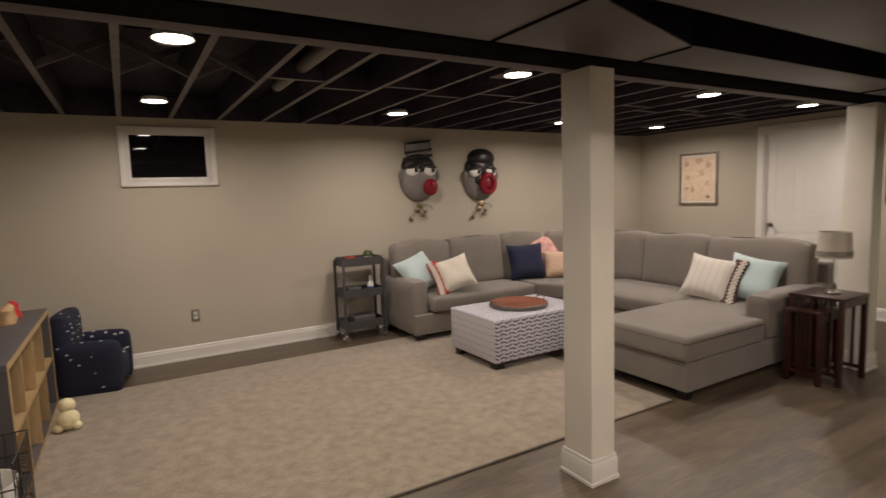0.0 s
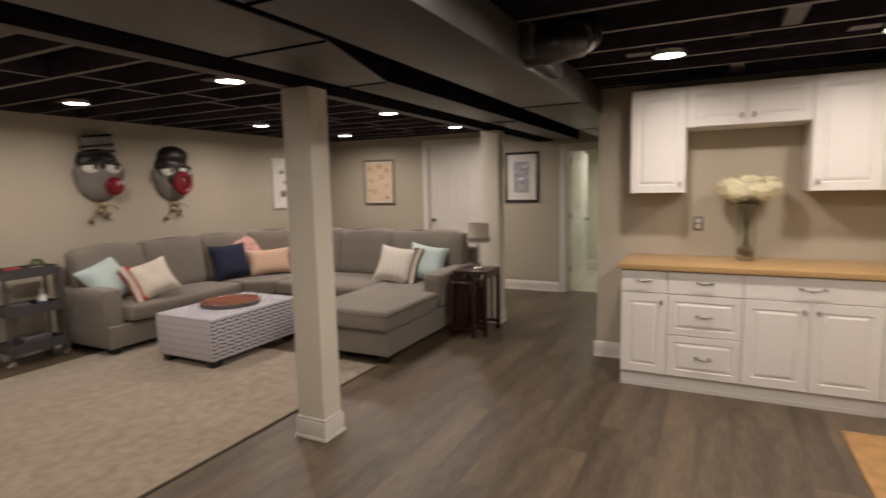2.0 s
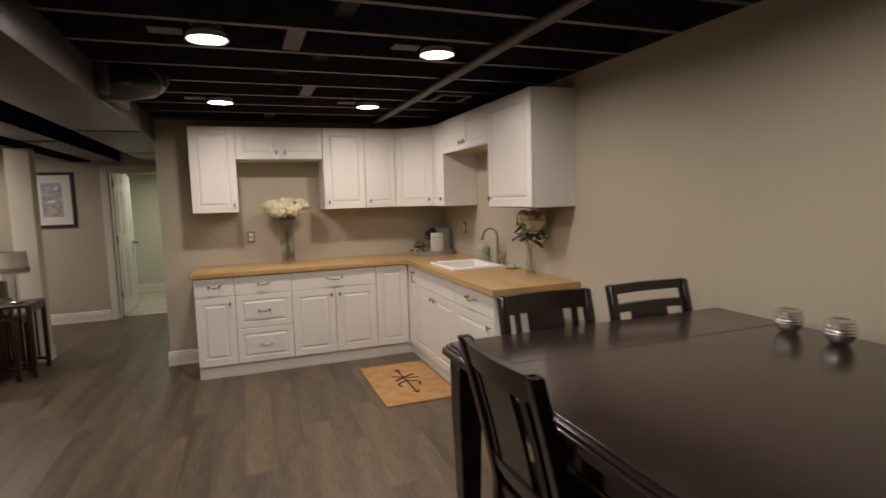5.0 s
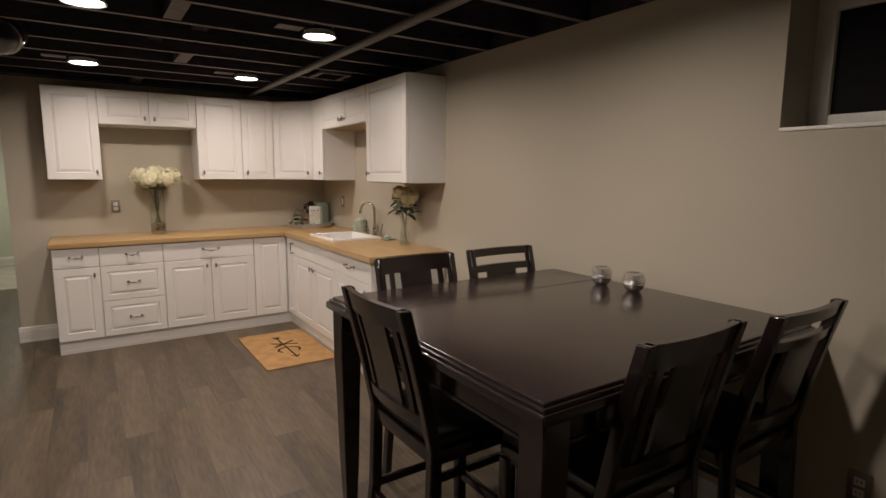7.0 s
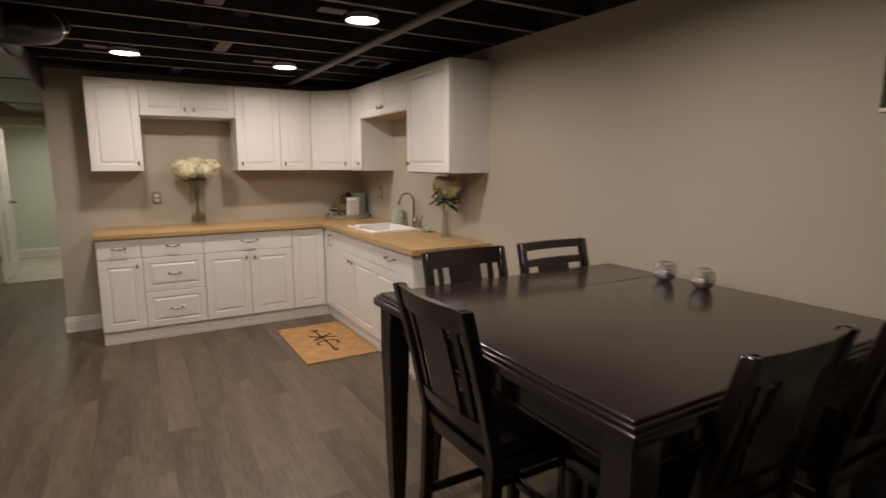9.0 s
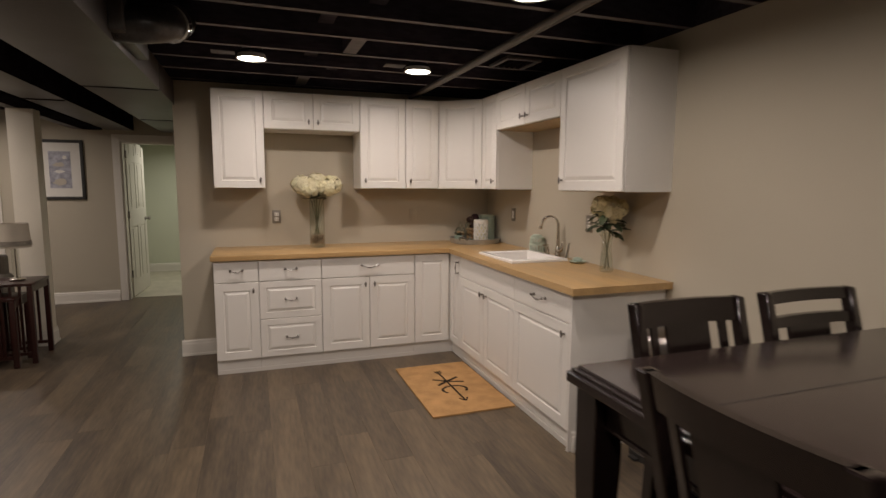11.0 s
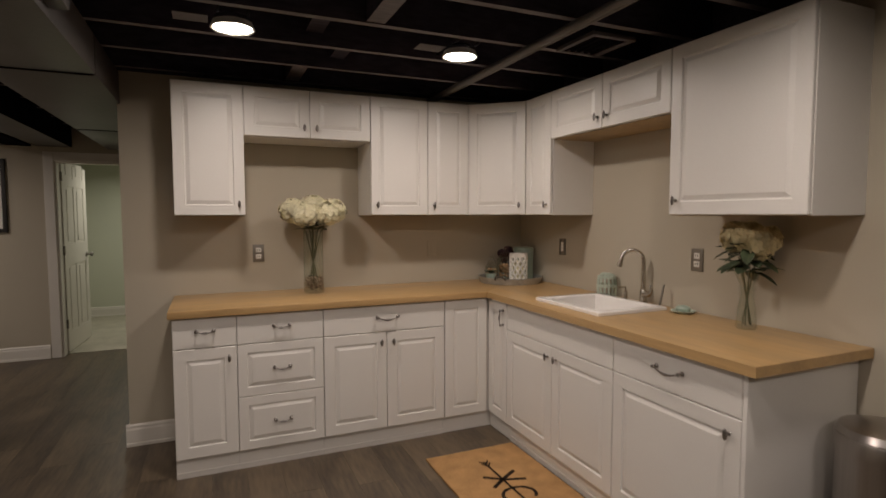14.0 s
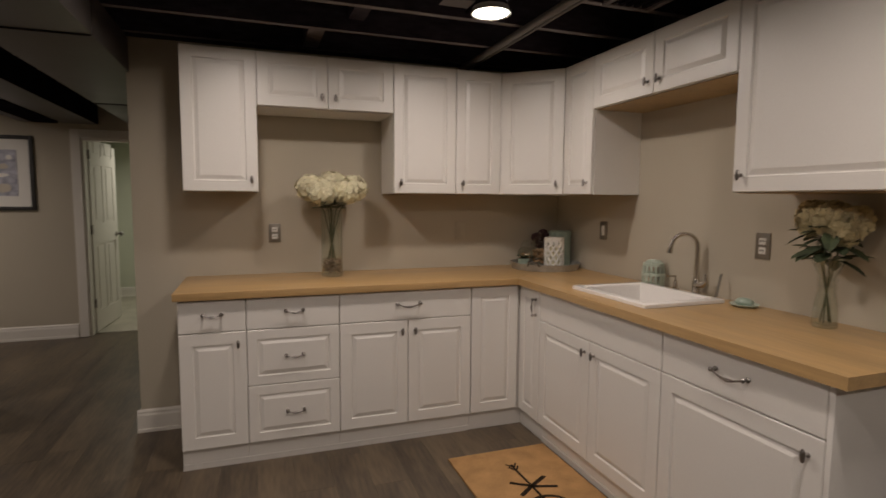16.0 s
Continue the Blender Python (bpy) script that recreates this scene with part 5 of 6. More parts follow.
# ---- pictures and masks ----
def picture(name, at, w, h, fr, mount, art, label, frame_w=0.03, mat_w=0.08, extra=None):
    p = thing(name, label, "picture", at)
    d = 0.022
    part("frame", boxes((-w / 2, -d, -h / 2, -w / 2 + frame_w, 0, h / 2), (w / 2 - frame_w, -d, -h / 2, w / 2, 0, h / 2), (-w / 2 + frame_w, -d, -h / 2, w / 2 - frame_w, 0, -h / 2 + frame_w), (-w / 2 + frame_w, -d, h / 2 - frame_w, w / 2 - frame_w, 0, h / 2), bevel=0.003), fr, p)
    part("mount", boxes((-w / 2 + frame_w, -0.010, -h / 2 + frame_w, w / 2 - frame_w, -0.001, h / 2 - frame_w)), mount, p, smooth=False)
    m = frame_w + mat_w
    part("print", boxes((-w / 2 + m, -0.0125, -h / 2 + m, w / 2 - m, -0.0102, h / 2 - m)), art, p, smooth=False)
    for mt, bl in (extra or ()):
        for x0, z0, x1, z1 in bl:
            rq = random.Random(round(1000 * (x0 + 2 * z0)))
            ring = [((x0 + x1) / 2 + (x1 - x0) / 2 * rq.uniform(0.6, 1.15) * math.cos(k * 0.5712), (z0 + z1) / 2 + (z1 - z0) / 2 * rq.uniform(0.6, 1.15) * math.sin(k * 0.5712)) for k in range(11)]
            part("motif", prism(ring, 0.0127, 0.0140), mt, p, smooth=False, at=pose(0, 0, 0, 90, 0, 0))
    return p


picture("framed_print", pose(XF, 2.215, 1.603, 0, 0, -90), 0.49, 0.70, SLOT, PAPER, BLUEGREY, "framed blue grey print in a dark frame, white mount", 0.035, 0.10,
        extra=[(LINEN, [(-0.09, -0.19, 0.09, -0.10), (-0.07, 0.03, 0.05, 0.09)]), (PAPER, [(-0.06, -0.04, 0.05, 0.0), (0.02, 0.12, 0.08, 0.17)])])
rm = random.Random(11)
picture("framed_map", pose(XF, 4.595, 1.59, 0, 0, -90), 0.57, 0.71, BROWNFRAME, PAPER, MAPPAPER, "peach toned framed map print in a bronze frame", 0.03, 0.02,
        extra=[(PEACHPATCH, [(x, z, x + rm.uniform(0.06, 0.12), z + rm.uniform(0.06, 0.12)) for x, z in ((-0.22, 0.16), (-0.05, 0.2), (0.1, 0.14), (-0.2, -0.02), (0.0, 0.02), (0.1, -0.1), (-0.12, -0.2), (-0.23, -0.16))]), (SKETCH, [(0.10, -0.27, 0.19, -0.22)])])
picture("framed_sketch", pose(5.80, YN, 1.60, 0, 0, 0), 0.64, 0.74, PAPER, PAPER, PAPER, "white framed poster of brown sketches", 0.04, 0.05,
        extra=[(SKETCH, [(-0.20, 0.12, -0.06, 0.2), (0.0, 0.1, 0.18, 0.18), (-0.19, -0.22, 0.0, -0.1), (0.05, -0.2, 0.19, -0.08), (-0.1, -0.02, 0.05, 0.05)]), (PEACHPATCH, [(-0.05, 0.16, 0.05, 0.24), (0.0, -0.12, 0.1, -0.04)])])


def mask(at, label, hat):
    """One mesh, five materials: face, dark parts, white, red, brass."""
    bm = bmesh.new()

    def blob(x, y, z, sx, sy, sz, mi, rz=0.0, seg=20):
        g = bmesh.ops.create_uvsphere(bm, u_segments=seg, v_segments=12, radius=1, matrix=Matrix.LocRotScale((x, y, z), Euler((0, rz, 0)), (sx, sy, sz)))
        for f_ in {f_ for v in g["verts"] for f_ in v.link_faces}:
            f_.material_index = mi

    def bar(x0, x1, z, t, mi, rz=0.0, y=-0.05, d=0.05):
        g = bmesh.ops.create_cube(bm, size=1, matrix=Matrix.LocRotScale(((x0 + x1) / 2, y, z), Euler((0, rz, 0)), (x1 - x0, d, t)))
        for f_ in {f_ for v in g["verts"] for f_ in v.link_faces}:
            f_.material_index = mi

    blob(0, 0, -0.04, 0.225, 0.10, 0.25, 0)
    blob(0, -0.005, 0.10, 0.20, 0.10, 0.14, 1)
    for s in (-1, 1):
        blob(s * 0.10, -0.084, 0.052, 0.080, 0.028, 0.058, 2, s * 0.2)
        blob(s * 0.10, -0.090, 0.098, 0.088, 0.032, 0.028, 1, s * 0.2)
        blob(s * 0.10 + 0.03, -0.110, 0.058, 0.024, 0.008, 0.030, 1)
        blob(s * 0.215, -0.03, 0.0, 0.03, 0.03, 0.06, 0)
    if hat:
        blob(0.10, -0.10, -0.13, 0.088, 0.060, 0.095, 3, 0.0, 28)
    else:
        ring_ = [(0.05 + 0.085 * math.cos(k * math.pi / 9), -0.115, -0.085 + 0.10 * math.sin(k * math.pi / 9)) for k in range(19)]
        n0 = len(bm.faces)
        tube(ring_, 0.035, 10, bm)
        bm.faces.ensure_lookup_table()
        for f_ in bm.faces[n0:]:
            f_.material_index = 3
        blob(0.05, -0.10, -0.085, 0.055, 0.03, 0.065, 3, 0.0, 20)
        blob(0.0, -0.06, -0.04, 0.13, 0.06, 0.10, 1)
    if hat:
        bar(-0.19, 0.15, 0.20, 0.03, 1, -0.14)
        bar(-0.16, 0.13, 0.30, 0.13, 0, -0.14)
        bar(-0.17, 0.14, 0.265, 0.025, 1, -0.14, -0.06)
        bar(-0.16, 0.13, 0.36, 0.02, 1, -0.14)
    else:
        blob(0.02, -0.01, 0.21, 0.18, 0.10, 0.12, 1)
    for x, z, r in ((0.0, -0.32, 0.04), (-0.03, -0.38, 0.035), (0.06, -0.40, 0.02), (-0.11, -0.47, 0.028), (0.03, -0.44, 0.022)):
        blob(x, -0.025, z, r, 0.02, r, 4, 0, 12)
    tube([(0.0, -0.02, -0.27), (-0.02, -0.03, -0.36), (-0.11, -0.03, -0.46)], 0.006, 6, bm)
    tube([(0.0, -0.02, -0.30), (0.12, -0.03, -0.33), (0.15, -0.03, -0.37)], 0.005, 6, bm)
    tube([(0.0, -0.02, -0.30), (0.08, -0.03, -0.48)], 0.005, 6, bm)
    ob = part("wall_mask", bm, [MASKGREY, MASKDARK, PAPER, MASKRED, BRASS], at=at @ Matrix.Diagonal((1.09, 1.0, 1.05, 1)))
    return tagged(ob, label, "wall decoration", "masks on the window wall")


mask(pose(2.985, YN - 0.005, 1.72), "grey metal clown mask with hat and red nose", True)
mask(pose(3.85, YN - 0.005, 1.70), "grey metal clown mask with large red nose", False)

# console ledge behind the sofa with bottles
ld = thing("console_table", "narrow console table behind the sofa corner", "table", pose(5.95, 5.36, 0))
part("tabletop", boxes((-0.55, -0.16, 0.84, 0.55, 0.17, 0.865), bevel=0.004), CHERRY, ld)
for x in (-0.52, 0.52):
    for y in (-0.13, 0.14):
        part("leg", boxes((x - 0.02, y - 0.02, 0, x + 0.02, y + 0.02, 0.839), bevel=0.003), CHERRY, ld)
for k, (bx, mt, cap) in enumerate(((5.62, TOYYEL, TOYRED), (5.69, SLOT, TOYRED), (5.77, BLUELAB, PLASTIC), (5.86, LEAF, SLOT), (5.94, TOYTAN, TOYYEL))):
    b_ = thing("bottle", "small coloured craft bottle on the console", "bottle", pose(bx, 5.30 + 0.02 * (k % 2), 0.866), group="bottles on the console")
    hh = 0.16 + 0.03 * (k % 3)
    part("body", turned([(0, 0), (0.026, 0), (0.028, 0.01), (0.028, hh * 0.65), (0.012, hh * 0.82), (0.012, hh), (0, hh)], 14), mt, b_)
    part("cap", turned([(0, hh + 0.001), (0.015, hh + 0.001), (0.015, hh + 0.03), (0, hh + 0.03)], 12), cap, b_)

# ---- toy corner ----
tv = thing("television", "large black wall mounted television", "television", pose(XL, 4.35, 1.5))
part("screen", boxes((0.035, -0.62, -0.36, 0.06, 0.72, 0.50), bevel=0.004), TVBLACK, tv)
part("bracket", boxes((0.0, -0.2, -0.1, 0.034, 0.2, 0.2)), SLOT, tv, smooth=False)
ts = thing("cube_shelf", "grey cube shelf with oak edges, toys inside", "shelf", pose(XL + 0.015, 3.22, 0))
SD, SL, SHH = 0.392, 1.66, 0.75
part("top", boxes((0, 0, SHH - 0.035, SD, SL, SHH), bevel=0.002), GREYSHELF, ts)
part("bottom", boxes((0, 0, 0.0, SD, SL, 0.035), bevel=0.002), GREYSHELF, ts)
part("side", boxes((0, 0, 0.036, SD, 0.035, SHH - 0.036)), GREYSHELF, ts, smooth=False)
part("side", boxes((0, SL - 0.035, 0.036, SD, SL, SHH - 0.036)), GREYSHELF, ts, smooth=False)
part("back", boxes((0, 0.036, 0.036, 0.012, SL - 0.036, SHH - 0.036)), GREYSHELF, ts, smooth=False)
part("shelf", boxes((0.013, 0.036, 0.36, SD - 0.004, SL - 0.036, 0.385)), OAK, ts, smooth=False)
for k in (1, 2, 3):
    y_ = SL * k / 4
    part("divider", boxes((0.013, y_ - 0.012, 0.036, SD - 0.004, y_ + 0.012, 0.359), (0.013, y_ - 0.012, 0.386, SD - 0.004, y_ + 0.012, SHH - 0.036)), OAK, ts, smooth=False)
part("edge_band", boxes((SD, 0, 0, SD + 0.003, 0.035, SHH), (SD, SL - 0.035, 0, SD + 0.003, SL, SHH), (SD, 0.036, SHH - 0.035, SD + 0.003, SL - 0.036, SHH), (SD, 0.036, 0, SD + 0.003, SL - 0.036, 0.035)), OAK, ts, smooth=False)
for k, (y_, z_, mt) in enumerate(((3.40, 0.036, TOYTAN), (3.78, 0.036, WAX), (4.16, 0.036, TOYYEL), (4.52, 0.036, GREYSHELF), (3.40, 0.386, GREYSHELF), (3.78, 0.386, TOYTAN), (4.16, 0.386, GREYSHELF), (4.52, 0.386, WAX))):
    sb = thing("storage_bin", "toy storage bin in the cube shelf", "bin", pose(XL + 0.2, y_, z_), group="bins in the cube shelf")
    part("body", boxes((-0.15, -0.13, 0, 0.14, 0.13, 0.22), bevel=0.012), mt, sb)
bar_ = thing("soundbar", "black soundbar on the cube shelf", "speaker", pose(XL + 0.13, 3.75, SHH))
part("body", boxes((-0.05, -0.45, 0, 0.05, 0.45, 0.065), bevel=0.012), SLOT, bar_)
for ty, mt, r in ((4.38, TOYTAN, 0.05), (4.50, TOYTAN, 0.04), (4.62, TOYRED, 0.05)):
    toy = thing("toy", "small wooden and red toy on the shelf", "toy", pose(XL + 0.24, ty, SHH))
    part("body", turned([(0, 0), (r, 0), (r * 1.05, 0.02), (r * 0.7, 0.06), (r * 0.8, 0.09), (r * 0.3, 0.115), (0, 0.12)], 16), mt, toy)
bs = thing("toy_basket", "black wire basket with a white bin beside the shelf", "basket", pose(-0.66, 2.94, 0))
wm = bmesh.new()
for k in range(9):
    for z0 in (0,):
        x_ = -0.18 + 0.045 * k
        tube([(x_, -0.2, 0.02), (x_, -0.2, 0.44)], 0.003, 5, wm)
        tube([(x_, 0.2, 0.02), (x_, 0.2, 0.44)], 0.003, 5, wm)
        tube([(0.18, -0.2 + 0.05 * k, 0.02), (0.18, -0.2 + 0.05 * k, 0.44)], 0.003, 5, wm)
for z_ in (0.02, 0.12, 0.23, 0.33, 0.44):
    tube([(-0.18, -0.2, z_), (0.18, -0.2, z_), (0.18, 0.2, z_), (-0.18, 0.2, z_)], 0.004, 5, wm)
part("wire_frame", wm, SLOT, bs)
part("liner", turned([(0, 0.01), (0.14, 0.01), (0.16, 0.30), (0.155, 0.30), (0.13, 0.02), (0, 0.02)], 24), WAX, bs, "white plastic bin")
kc = thing("kids_armchair", "small navy upholstered kids armchair with white marks", "chair", pose(-0.31, 5.19, 0, 0, 0, 80) @ Matrix.Diagonal((1.02, 1.0, 1.17, 1)))
part("seat", cushion(-0.15, -0.23, 0.03, 0.15, 0.12, 0.24, 0.04, 0.015), KIDCLOTH, kc)
part("arm", cushion(-0.25, -0.24, 0.0, -0.15, 0.20, 0.36, 0.045, 0.01), KIDCLOTH, kc)
part("arm", cushion(0.15, -0.24, 0.0, 0.25, 0.20, 0.36, 0.045, 0.01), KIDCLOTH, kc)
part("backrest", cushion(-0.22, 0.10, 0.0, 0.22, 0.24, 0.56, 0.05, 0.01), KIDCLOTH, kc)
st_ = thing("stuffed_toy", "pale yellow plush toy on the rug edge", "toy", pose(-0.43, 4.25, 0.014))
tm = bmesh.new()
for x, y, z, r in ((0, 0, 0.07, 0.07), (0.0, 0.02, 0.16, 0.05), (0.05, -0.03, 0.03, 0.03), (-0.05, -0.03, 0.03, 0.03)):
    bmesh.ops.create_uvsphere(tm, u_segments=14, v_segments=10, radius=r, matrix=Matrix.Translation((x, y, z)))
part("body", tm, PETAL2, st_)

# ---- things on the worktop ----
CT = 0.917


def floret_head(bm, c, r, n, rnd, size=0.02):
    """A ball of small four petal florets."""
    for _ in range(n):
        d = Vector((rnd.gauss(0, 1), rnd.gauss(0, 1), rnd.gauss(0, 1) + 0.25)).normalized()
        p = Vector(c) + d * r * rnd.uniform(0.82, 1.06)
        t = d.orthogonal().normalized()
        t.rotate(Matrix.Rotation(rnd.random() * 6.28, 3, d))
        b_ = d.cross(t)
        for k in range(4):
            e = math.cos(k * math.pi / 2) * t + math.sin(k * math.pi / 2) * b_
            g = d.cross(e)
            s = size * rnd.uniform(0.7, 1.1)
            v = [p, p + e * s * 0.55 + g * s * 0.38 + d * s * 0.15, p + e * s + d * s * rnd.uniform(0, 0.35), p + e * s * 0.55 - g * s * 0.38 + d * s * 0.15]
            bm.faces.new([bm.verts.new(q) for q in v])


def leaf_blade(bm, p, d, ln, w):
    """A folded leaf with a rounded outline that droops to its tip."""
    d = Vector(d).normalized()
    side, up = d.cross(Vector((0, 0, 1))).normalized(), Vector((0, 0, 1))
    spine, lo, hi = [], [], []
    for t, k in ((0.0, 0.06), (0.28, 0.85), (0.62, 1.0), (0.86, 0.6), (1.0, 0.05)):
        c = Vector(p) + d * ln * t + up * ln * (0.30 * t - 0.42 * t * t)
        spine.append(bm.verts.new(c - up * w * 0.22 * k))
        lo.append(bm.verts.new(c - side * w * k))
        hi.append(bm.verts.new(c + side * w * k))
    for a in range(4):
        bm.faces.new((lo[a], lo[a + 1], spine[a + 1], spine[a]))
        bm.faces.new((spine[a], spine[a + 1], hi[a + 1], hi[a]))


r5 = random.Random(21)
v1 = thing("flower_vase", "white hydrangeas in a tall glass vase with pebbles", "flowers", pose(3.985, -0.418, CT) @ Matrix.Diagonal((1.2, 1.2, 1.02, 1)))
part("vase", turned([(0, 0.0), (0.050, 0.0), (0.053, 0.006), (0.053, 0.39), (0.0505, 0.39), (0.0505, 0.014), (0, 0.012)], 32), GLASS, v1, "clear straight glass cylinder")
pb_ = bmesh.new()
for _ in range(110):
    a, rr, z = r5.random() * 6.28, 0.046 * math.sqrt(r5.random()), 0.024 + 0.075 * r5.random()
    bmesh.ops.create_icosphere(pb_, subdivisions=1, radius=0.011 * r5.uniform(0.7, 1.1), matrix=Matrix.LocRotScale((rr * math.cos(a), rr * math.sin(a), z), Euler((r5.random(), r5.random(), 0)), (1.2, 1, 0.7)))
part("pebbles", pb_, PEBBLE, v1, "brown pebbles")
hb = bmesh.new()
for x, y, z, r in ((0.0, 0.0, 0.53, 0.078), (0.01, 0.095, 0.515, 0.074), (0.0, -0.10, 0.515, 0.076), (-0.06, 0.05, 0.49, 0.07), (-0.06, -0.055, 0.495, 0.07), (0.06, 0.0, 0.50, 0.072)):
    floret_head(hb, (x, y, z), r, 230, r5, 0.021)
    bmesh.ops.create_icosphere(hb, subdivisions=1, radius=r * 0.9, matrix=Matrix.Translation((x, y, z)))
part("blossoms", hb, PETAL, v1, "cream hydrangea heads", smooth=False)
sm = bmesh.new()
for x, y in ((0.0, 0.0), (0.02, 0.1), (0.0, -0.11), (-0.06, 0.05), (-0.06, -0.05), (0.07, 0)):
    tube([(-x * 0.28, -y * 0.28, 0.05), (x * 0.05, y * 0.05, 0.22), (x * 0.35, y * 0.35, 0.38), (x * 0.8, y * 0.8, 0.46)], 0.0035, 6, sm)
part("stems", sm, STEM, v1)
lb = bmesh.new()
for k in range(26):
    a = k * 2.4
    leaf_blade(lb, (0.03 * math.cos(a), 0.03 * math.sin(a), 0.40 + 0.018 * (k % 4)), (math.cos(a), math.sin(a), 0.1 + 0.2 * (k % 3)), 0.075 + 0.02 * (k % 2), 0.026)
part("leaves", lb, LEAF, v1, "dark green leaves", smooth=False)

v2 = thing("flower_vase", "cream roses with leaves in a small glass vase", "flowers", pose(2.10, -1.97, CT) @ Matrix.Diagonal((0.76, 0.76, 0.92, 1)))
part("vase", turned([(0, 0), (0.050, 0), (0.057, 0.012), (0.050, 0.10), (0.037, 0.150), (0.045, 0.165), (0.035, 0.178), (0.048, 0.194), (0.037, 0.208), (0.075, 0.275), (0.071, 0.275), (0.033, 0.208), (0.033, 0.15), (0.045, 0.10), (0.051, 0.014), (0, 0.012)], 24), GLASS, v2, "clear waisted glass vase")
rb_ = bmesh.new()
for x, y, z, r in ((0.085, 0.02, 0.435, 0.066), (-0.075, 0.01, 0.41, 0.072), (0.0, 0.045, 0.44, 0.058), (0.02, -0.05, 0.44, 0.058), (-0.10, -0.04, 0.43, 0.05)):
    floret_head(rb_, (x, y, z), r, 120, r5, 0.034)
    bmesh.ops.create_icosphere(rb_, subdivisions=2, radius=r * 0.85, matrix=Matrix.Translation((x, y, z)))
part("blossoms", rb_, PETAL2, v2, "cream rose heads", smooth=False)
sm = bmesh.new()
for x, y in ((-0.06, 0), (0.07, 0.01), (0.01, 0.06), (0.02, -0.05)):
    tube([(-x * 0.4, -y * 0.4, 0.02), (0, 0, 0.14), (x * 0.8, y * 0.8, 0.34)], 0.004, 6, sm)
part("stems", sm, STEM, v2)
lb = bmesh.new()
for k in range(34):
    a = k * 2.4
    leaf_blade(lb, (0.03 * math.cos(a), 0.03 * math.sin(a), 0.275 + 0.028 * (k % 5)), (math.cos(a), math.sin(a), 0.35 * math.sin(k * 1.7)), 0.10 + 0.03 * (k % 3), 0.036)
part("leaves", lb, LEAF, v2, "dark green leaves", smooth=False)

ty_ = thing("serving_tray", "round galvanised tray with handles in the corner", "tray", pose(3.95, -1.86, CT) @ Matrix.Scale(1.28, 4))
part("dish", turned([(0, 0), (0.175, 0), (0.185, 0.035), (0.180, 0.036), (0.172, 0.006), (0, 0.006)], 40), GALV, ty_)
for a in (0.75, 3.9):
    cx_, cy_ = 0.19 * math.cos(a + 1.57), 0.19 * math.sin(a + 1.57)
    part("handle", tube([(cx_ - 0.03 * math.cos(a), cy_ - 0.03 * math.sin(a), 0.03), (cx_ * 1.12 - 0.02 * math.cos(a), cy_ * 1.12 - 0.02 * math.sin(a), 0.05), (cx_ * 1.12 + 0.02 * math.cos(a), cy_ * 1.12 + 0.02 * math.sin(a), 0.05), (cx_ + 0.03 * math.cos(a), cy_ + 0.03 * math.sin(a), 0.03)], 0.005, 8), TRAYRIM, ty_)
cn = thing("candle_lantern", "white carved ceramic cylinder lantern on the tray", "lantern", pose(3.90, -1.90, CT + 0.009) @ Matrix.Scale(1.22, 4))
lat = bmesh.new()
for k in range(20):
    a = 6.283 * k / 10
    s = 1 if k < 10 else -1
    tube([(0.05 * math.cos(a + s * t * 1.9), 0.05 * math.sin(a + s * t * 1.9), 0.008 + 0.15 * t) for t in [i / 8 for i in range(9)]], 0.0055, 6, lat)
turned([(0.046, 0), (0.054, 0), (0.054, 0.012), (0.046, 0.012), (0.046, 0)], 24, lat)
turned([(0.046, 0.152), (0.054, 0.152), (0.054, 0.168), (0.046, 0.168), (0.046, 0.152)], 24, lat)
part("lattice", lat, WAX, cn)
part("candle", turned([(0, 0.001), (0.036, 0.001), (0.036, 0.12), (0, 0.118)], 20), PETAL, cn, "cream candle")
gc = thing("canister", "sage green ceramic canister with lid", "canister", pose(4.00, -2.005, CT + 0.009) @ Matrix.Scale(1.2, 4))
part("body", turned([(0, 0), (0.060, 0), (0.062, 0.01), (0.062, 0.175), (0, 0.175)], 28), SAGE, gc)
part("lid", turned([(0, 0.176), (0.064, 0.176), (0.064, 0.198), (0.058, 0.203), (0, 0.205)], 28), SAGE, gc)
for jx, jy, jr_, jh in ((4.02, -1.85, 0.052, 0.125), (4.03, -1.735, 0.036, 0.085)):
    ja = thing("glass_jar", "lidded glass jar of brown potpourri", "jar", pose(jx - 0.02, jy, CT + 0.009) @ Matrix.Scale(1.25, 4), group="jars on the tray")
    part("jar", turned([(0, 0), (jr_, 0), (jr_ * 1.05, 0.01), (jr_ * 1.05, jh), (jr_ * 0.7, jh + 0.02), (jr_ * 0.65, jh + 0.02), (jr_ * 0.97, jh - 0.004), (jr_ * 0.97, 0.012), (0, 0.008)], 22), GLASS, ja)
    po = bmesh.new()
    for _ in range(60):
        a, rr = r5.random() * 6.28, jr_ * 0.7 * math.sqrt(r5.random())
        bmesh.ops.create_icosphere(po, subdivisions=1, radius=0.012, matrix=Matrix.LocRotScale((rr * math.cos(a), rr * math.sin(a), 0.022 + 0.55 * jh * r5.random()), Euler((r5.random() * 3, 0, 0)), (1.2, 1, 0.6)))
    part("potpourri", po, POTPOURRI, ja, "brown potpourri")
    part("lid", turned([(0, jh + 0.021), (jr_ * 0.72, jh + 0.021), (jr_ * 0.6, jh + 0.035), (0.012, jh + 0.042), (0.014, jh + 0.055), (0, jh + 0.062)], 20), GLASS, ja)
df = thing("dried_flowers", "dark maroon dried flowers behind the jars", "flowers", pose(4.11, -1.93, CT + 0.009))
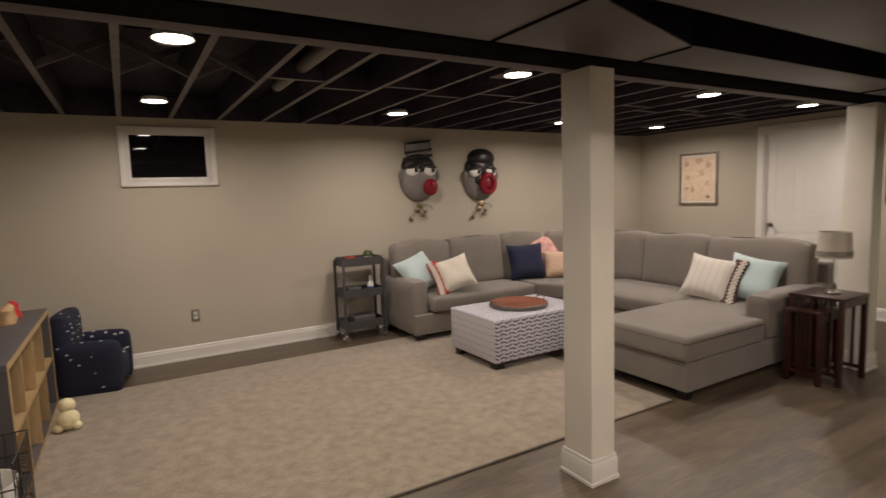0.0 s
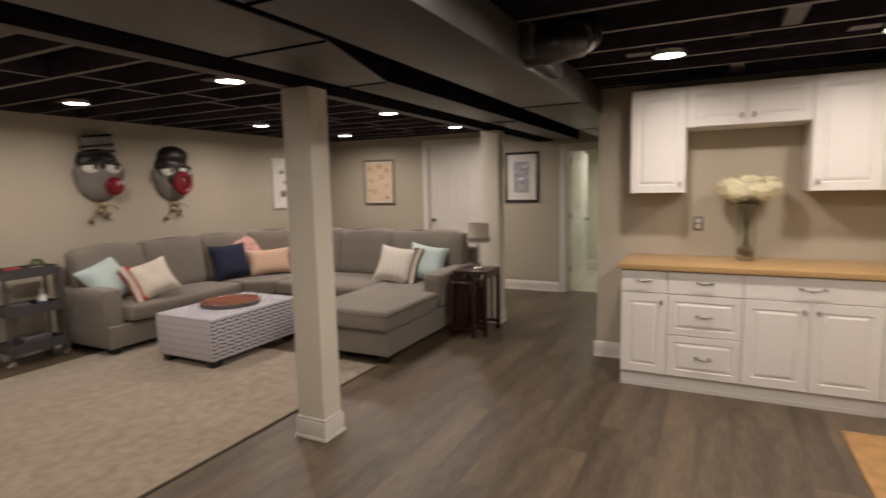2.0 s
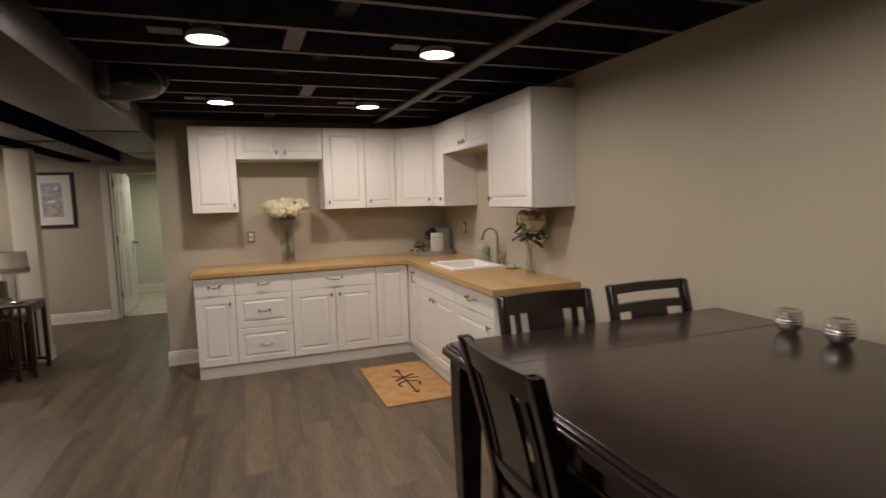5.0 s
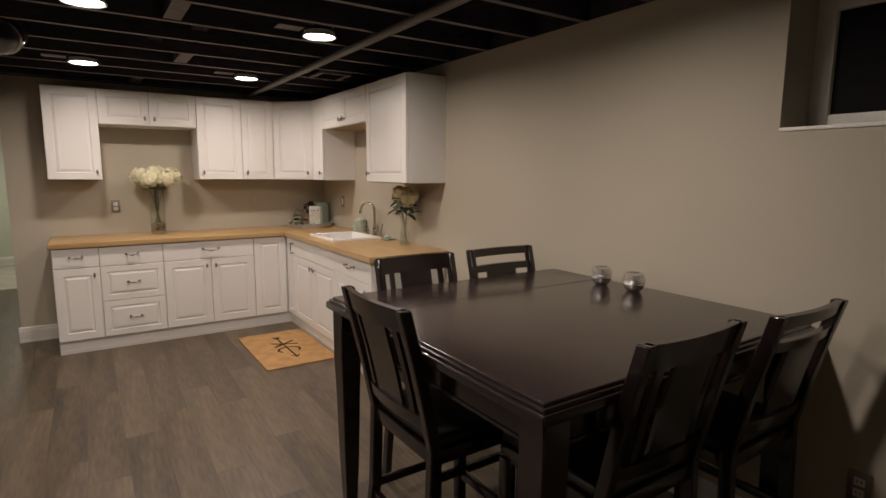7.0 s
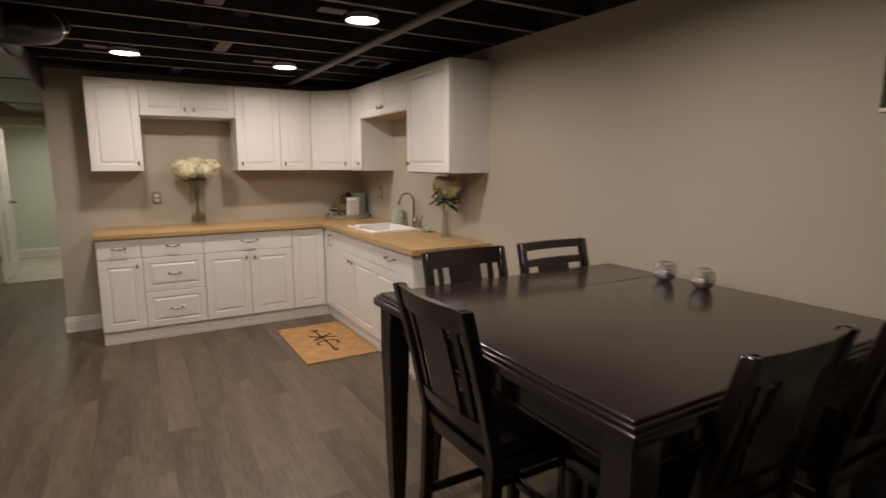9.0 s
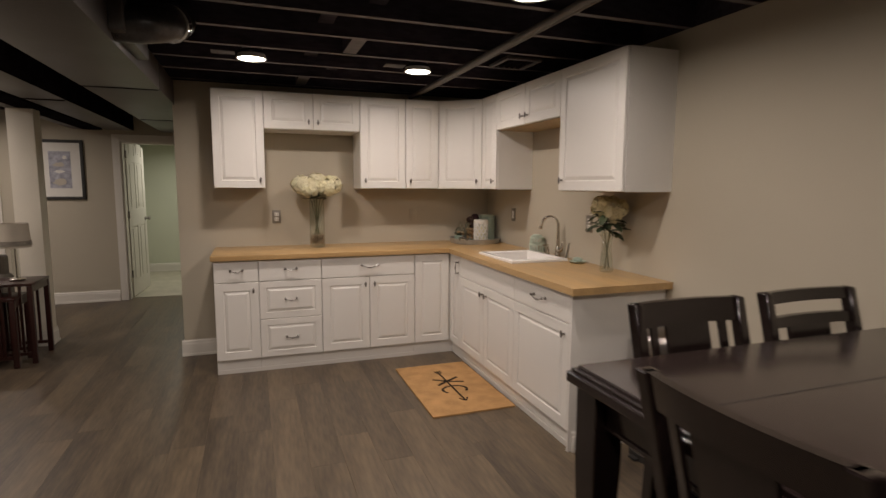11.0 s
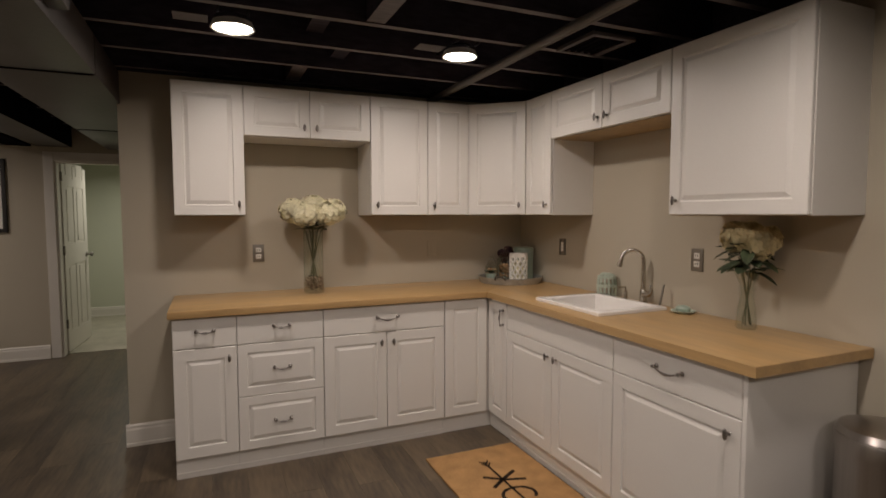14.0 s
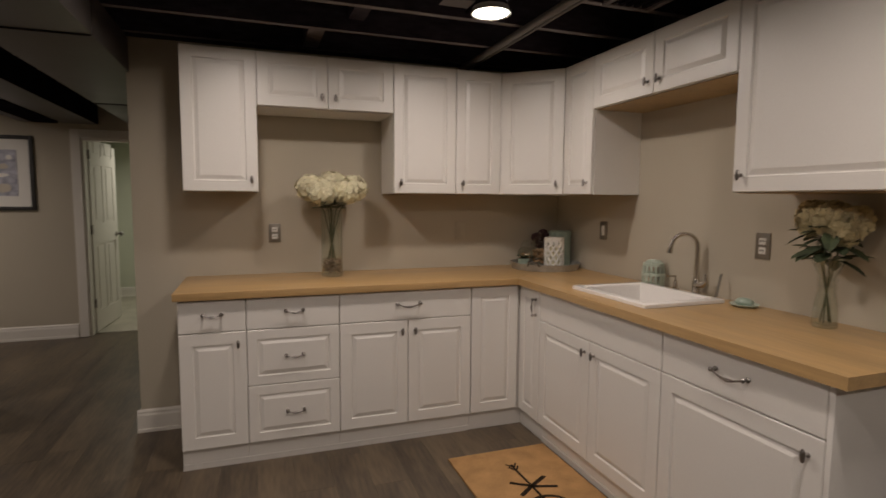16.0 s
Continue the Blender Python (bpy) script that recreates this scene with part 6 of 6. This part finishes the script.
part("pot", turned([(0, 0), (0.032, 0), (0.040, 0.10), (0.036, 0.10), (0, 0.09)], 18), SAGE, df)
db_ = bmesh.new()
for x, y, z in ((0, 0, 0.17), (0.0, 0.05, 0.19), (-0.01, -0.045, 0.185), (-0.03, 0.015, 0.215), (0, 0.02, 0.14)):
    floret_head(db_, (x, y, z), 0.032, 50, r5, 0.018)
    bmesh.ops.create_icosphere(db_, subdivisions=1, radius=0.027, matrix=Matrix.Translation((x, y, z)))
part("blossoms", db_, MAROON, df, "dark maroon blossoms", smooth=False)
sp = thing("succulent", "small green succulent in a glass on the tray", "plant", pose(3.96, -1.70, CT + 0.009) @ Matrix.Scale(1.2, 4))
part("pot", turned([(0, 0), (0.028, 0), (0.032, 0.05), (0.028, 0.05), (0, 0.045)], 18), SAGE, sp)
lb = bmesh.new()
for k in range(22):
    a = k * 2.4
    leaf_blade(lb, (0, 0, 0.05), (math.cos(a), math.sin(a), 0.5), 0.05, 0.009)
part("leaves", lb, LEAF, sp, smooth=False)

cg = thing("sponge_caddy", "mint ceramic birdcage shaped holder by the sink", "holder", pose(3.09, -2.036, CT + 0.0))
cgm = bmesh.new()
for k in range(14):
    a = 6.283 * k / 14
    cb_ = tube([(0.052 * math.cos(a), 0.052 * math.sin(a), 0.012), (0.056 * math.cos(a), 0.056 * math.sin(a), 0.06), (0.050 * math.cos(a), 0.050 * math.sin(a), 0.115), (0.030 * math.cos(a), 0.030 * math.sin(a), 0.138)], 0.0055, 6)
    part("bar", cb_, MINT, cg)
for r, z in ((0.055, 0.0), (0.057, 0.06), (0.051, 0.112)):
    turned([(r - 0.006, z), (r + 0.004, z), (r + 0.004, z + 0.014), (r - 0.006, z + 0.014), (r - 0.006, z)], 24, cgm)
turned([(0, 0.136), (0.034, 0.136), (0.030, 0.144), (0, 0.146)], 20, cgm)
part("cage", cgm, MINT, cg)
dsh = thing("soap_dish", "mint soap dish with a pale soap", "dish", pose(2.49, -2.02, CT))
part("dish", turned([(0, 0), (0.045, 0), (0.062, 0.012), (0.058, 0.014), (0.04, 0.005), (0, 0.004)], 24), MINT, dsh)
ss = bmesh.new()
bmesh.ops.create_uvsphere(ss, u_segments=16, v_segments=10, radius=1, matrix=Matrix.LocRotScale((0, 0, 0.02), None, (0.042, 0.03, 0.02)))
part("soap", ss, SAGE, dsh, "sage green soap")
br2 = thing("bottle_brush", "slim upright brush leaning by the faucet", "brush", pose(2.66, -2.03, CT))
part("handle", tube([(0, 0, 0), (0.0, -0.03, 0.12)], 0.006, 8), PLATE, br2)


# ---- floor planks ----
PW, PL = 0.178, 1.22
pm = bpy.data.meshes.new("plank")
pb = boxes((0, 0, -0.006, PL - 0.0008, PW - 0.0008, 0.0))
pb.to_mesh(pm)
pb.free()
pm.materials.append(PLANK)
fl = bpy.data.objects["floor"]
rp = random.Random(5)
rest = []
count = 0
y, row = -2.1, 0
while y < YN:
    x = -3.0 - rp.random() * PL
    while x < XF + 0.1:
        xa, xb = max(x, -3.0), min(x + PL - 0.0008, XF + 0.1)
        if xb - xa < 0.02:
            x += PL
            continue
        near = xa == x and xb < XF and -2.2 < x < 4.3 and y < 2.4
        if near and count < 290:
            p = new("plank", pm)
            p.matrix_basis = pose(x, y, 0)
            p.parent = fl
            count += 1
        else:
            rest.append((xa, y, -0.006, xb, min(y + PW - 0.0008, YN), 0.0))
        x += PL
    y += PW
    row += 1
tagged(part("plank_field", boxes(*rest), PLANK, fl, smooth=False), "further vinyl planks", kind="stuff")
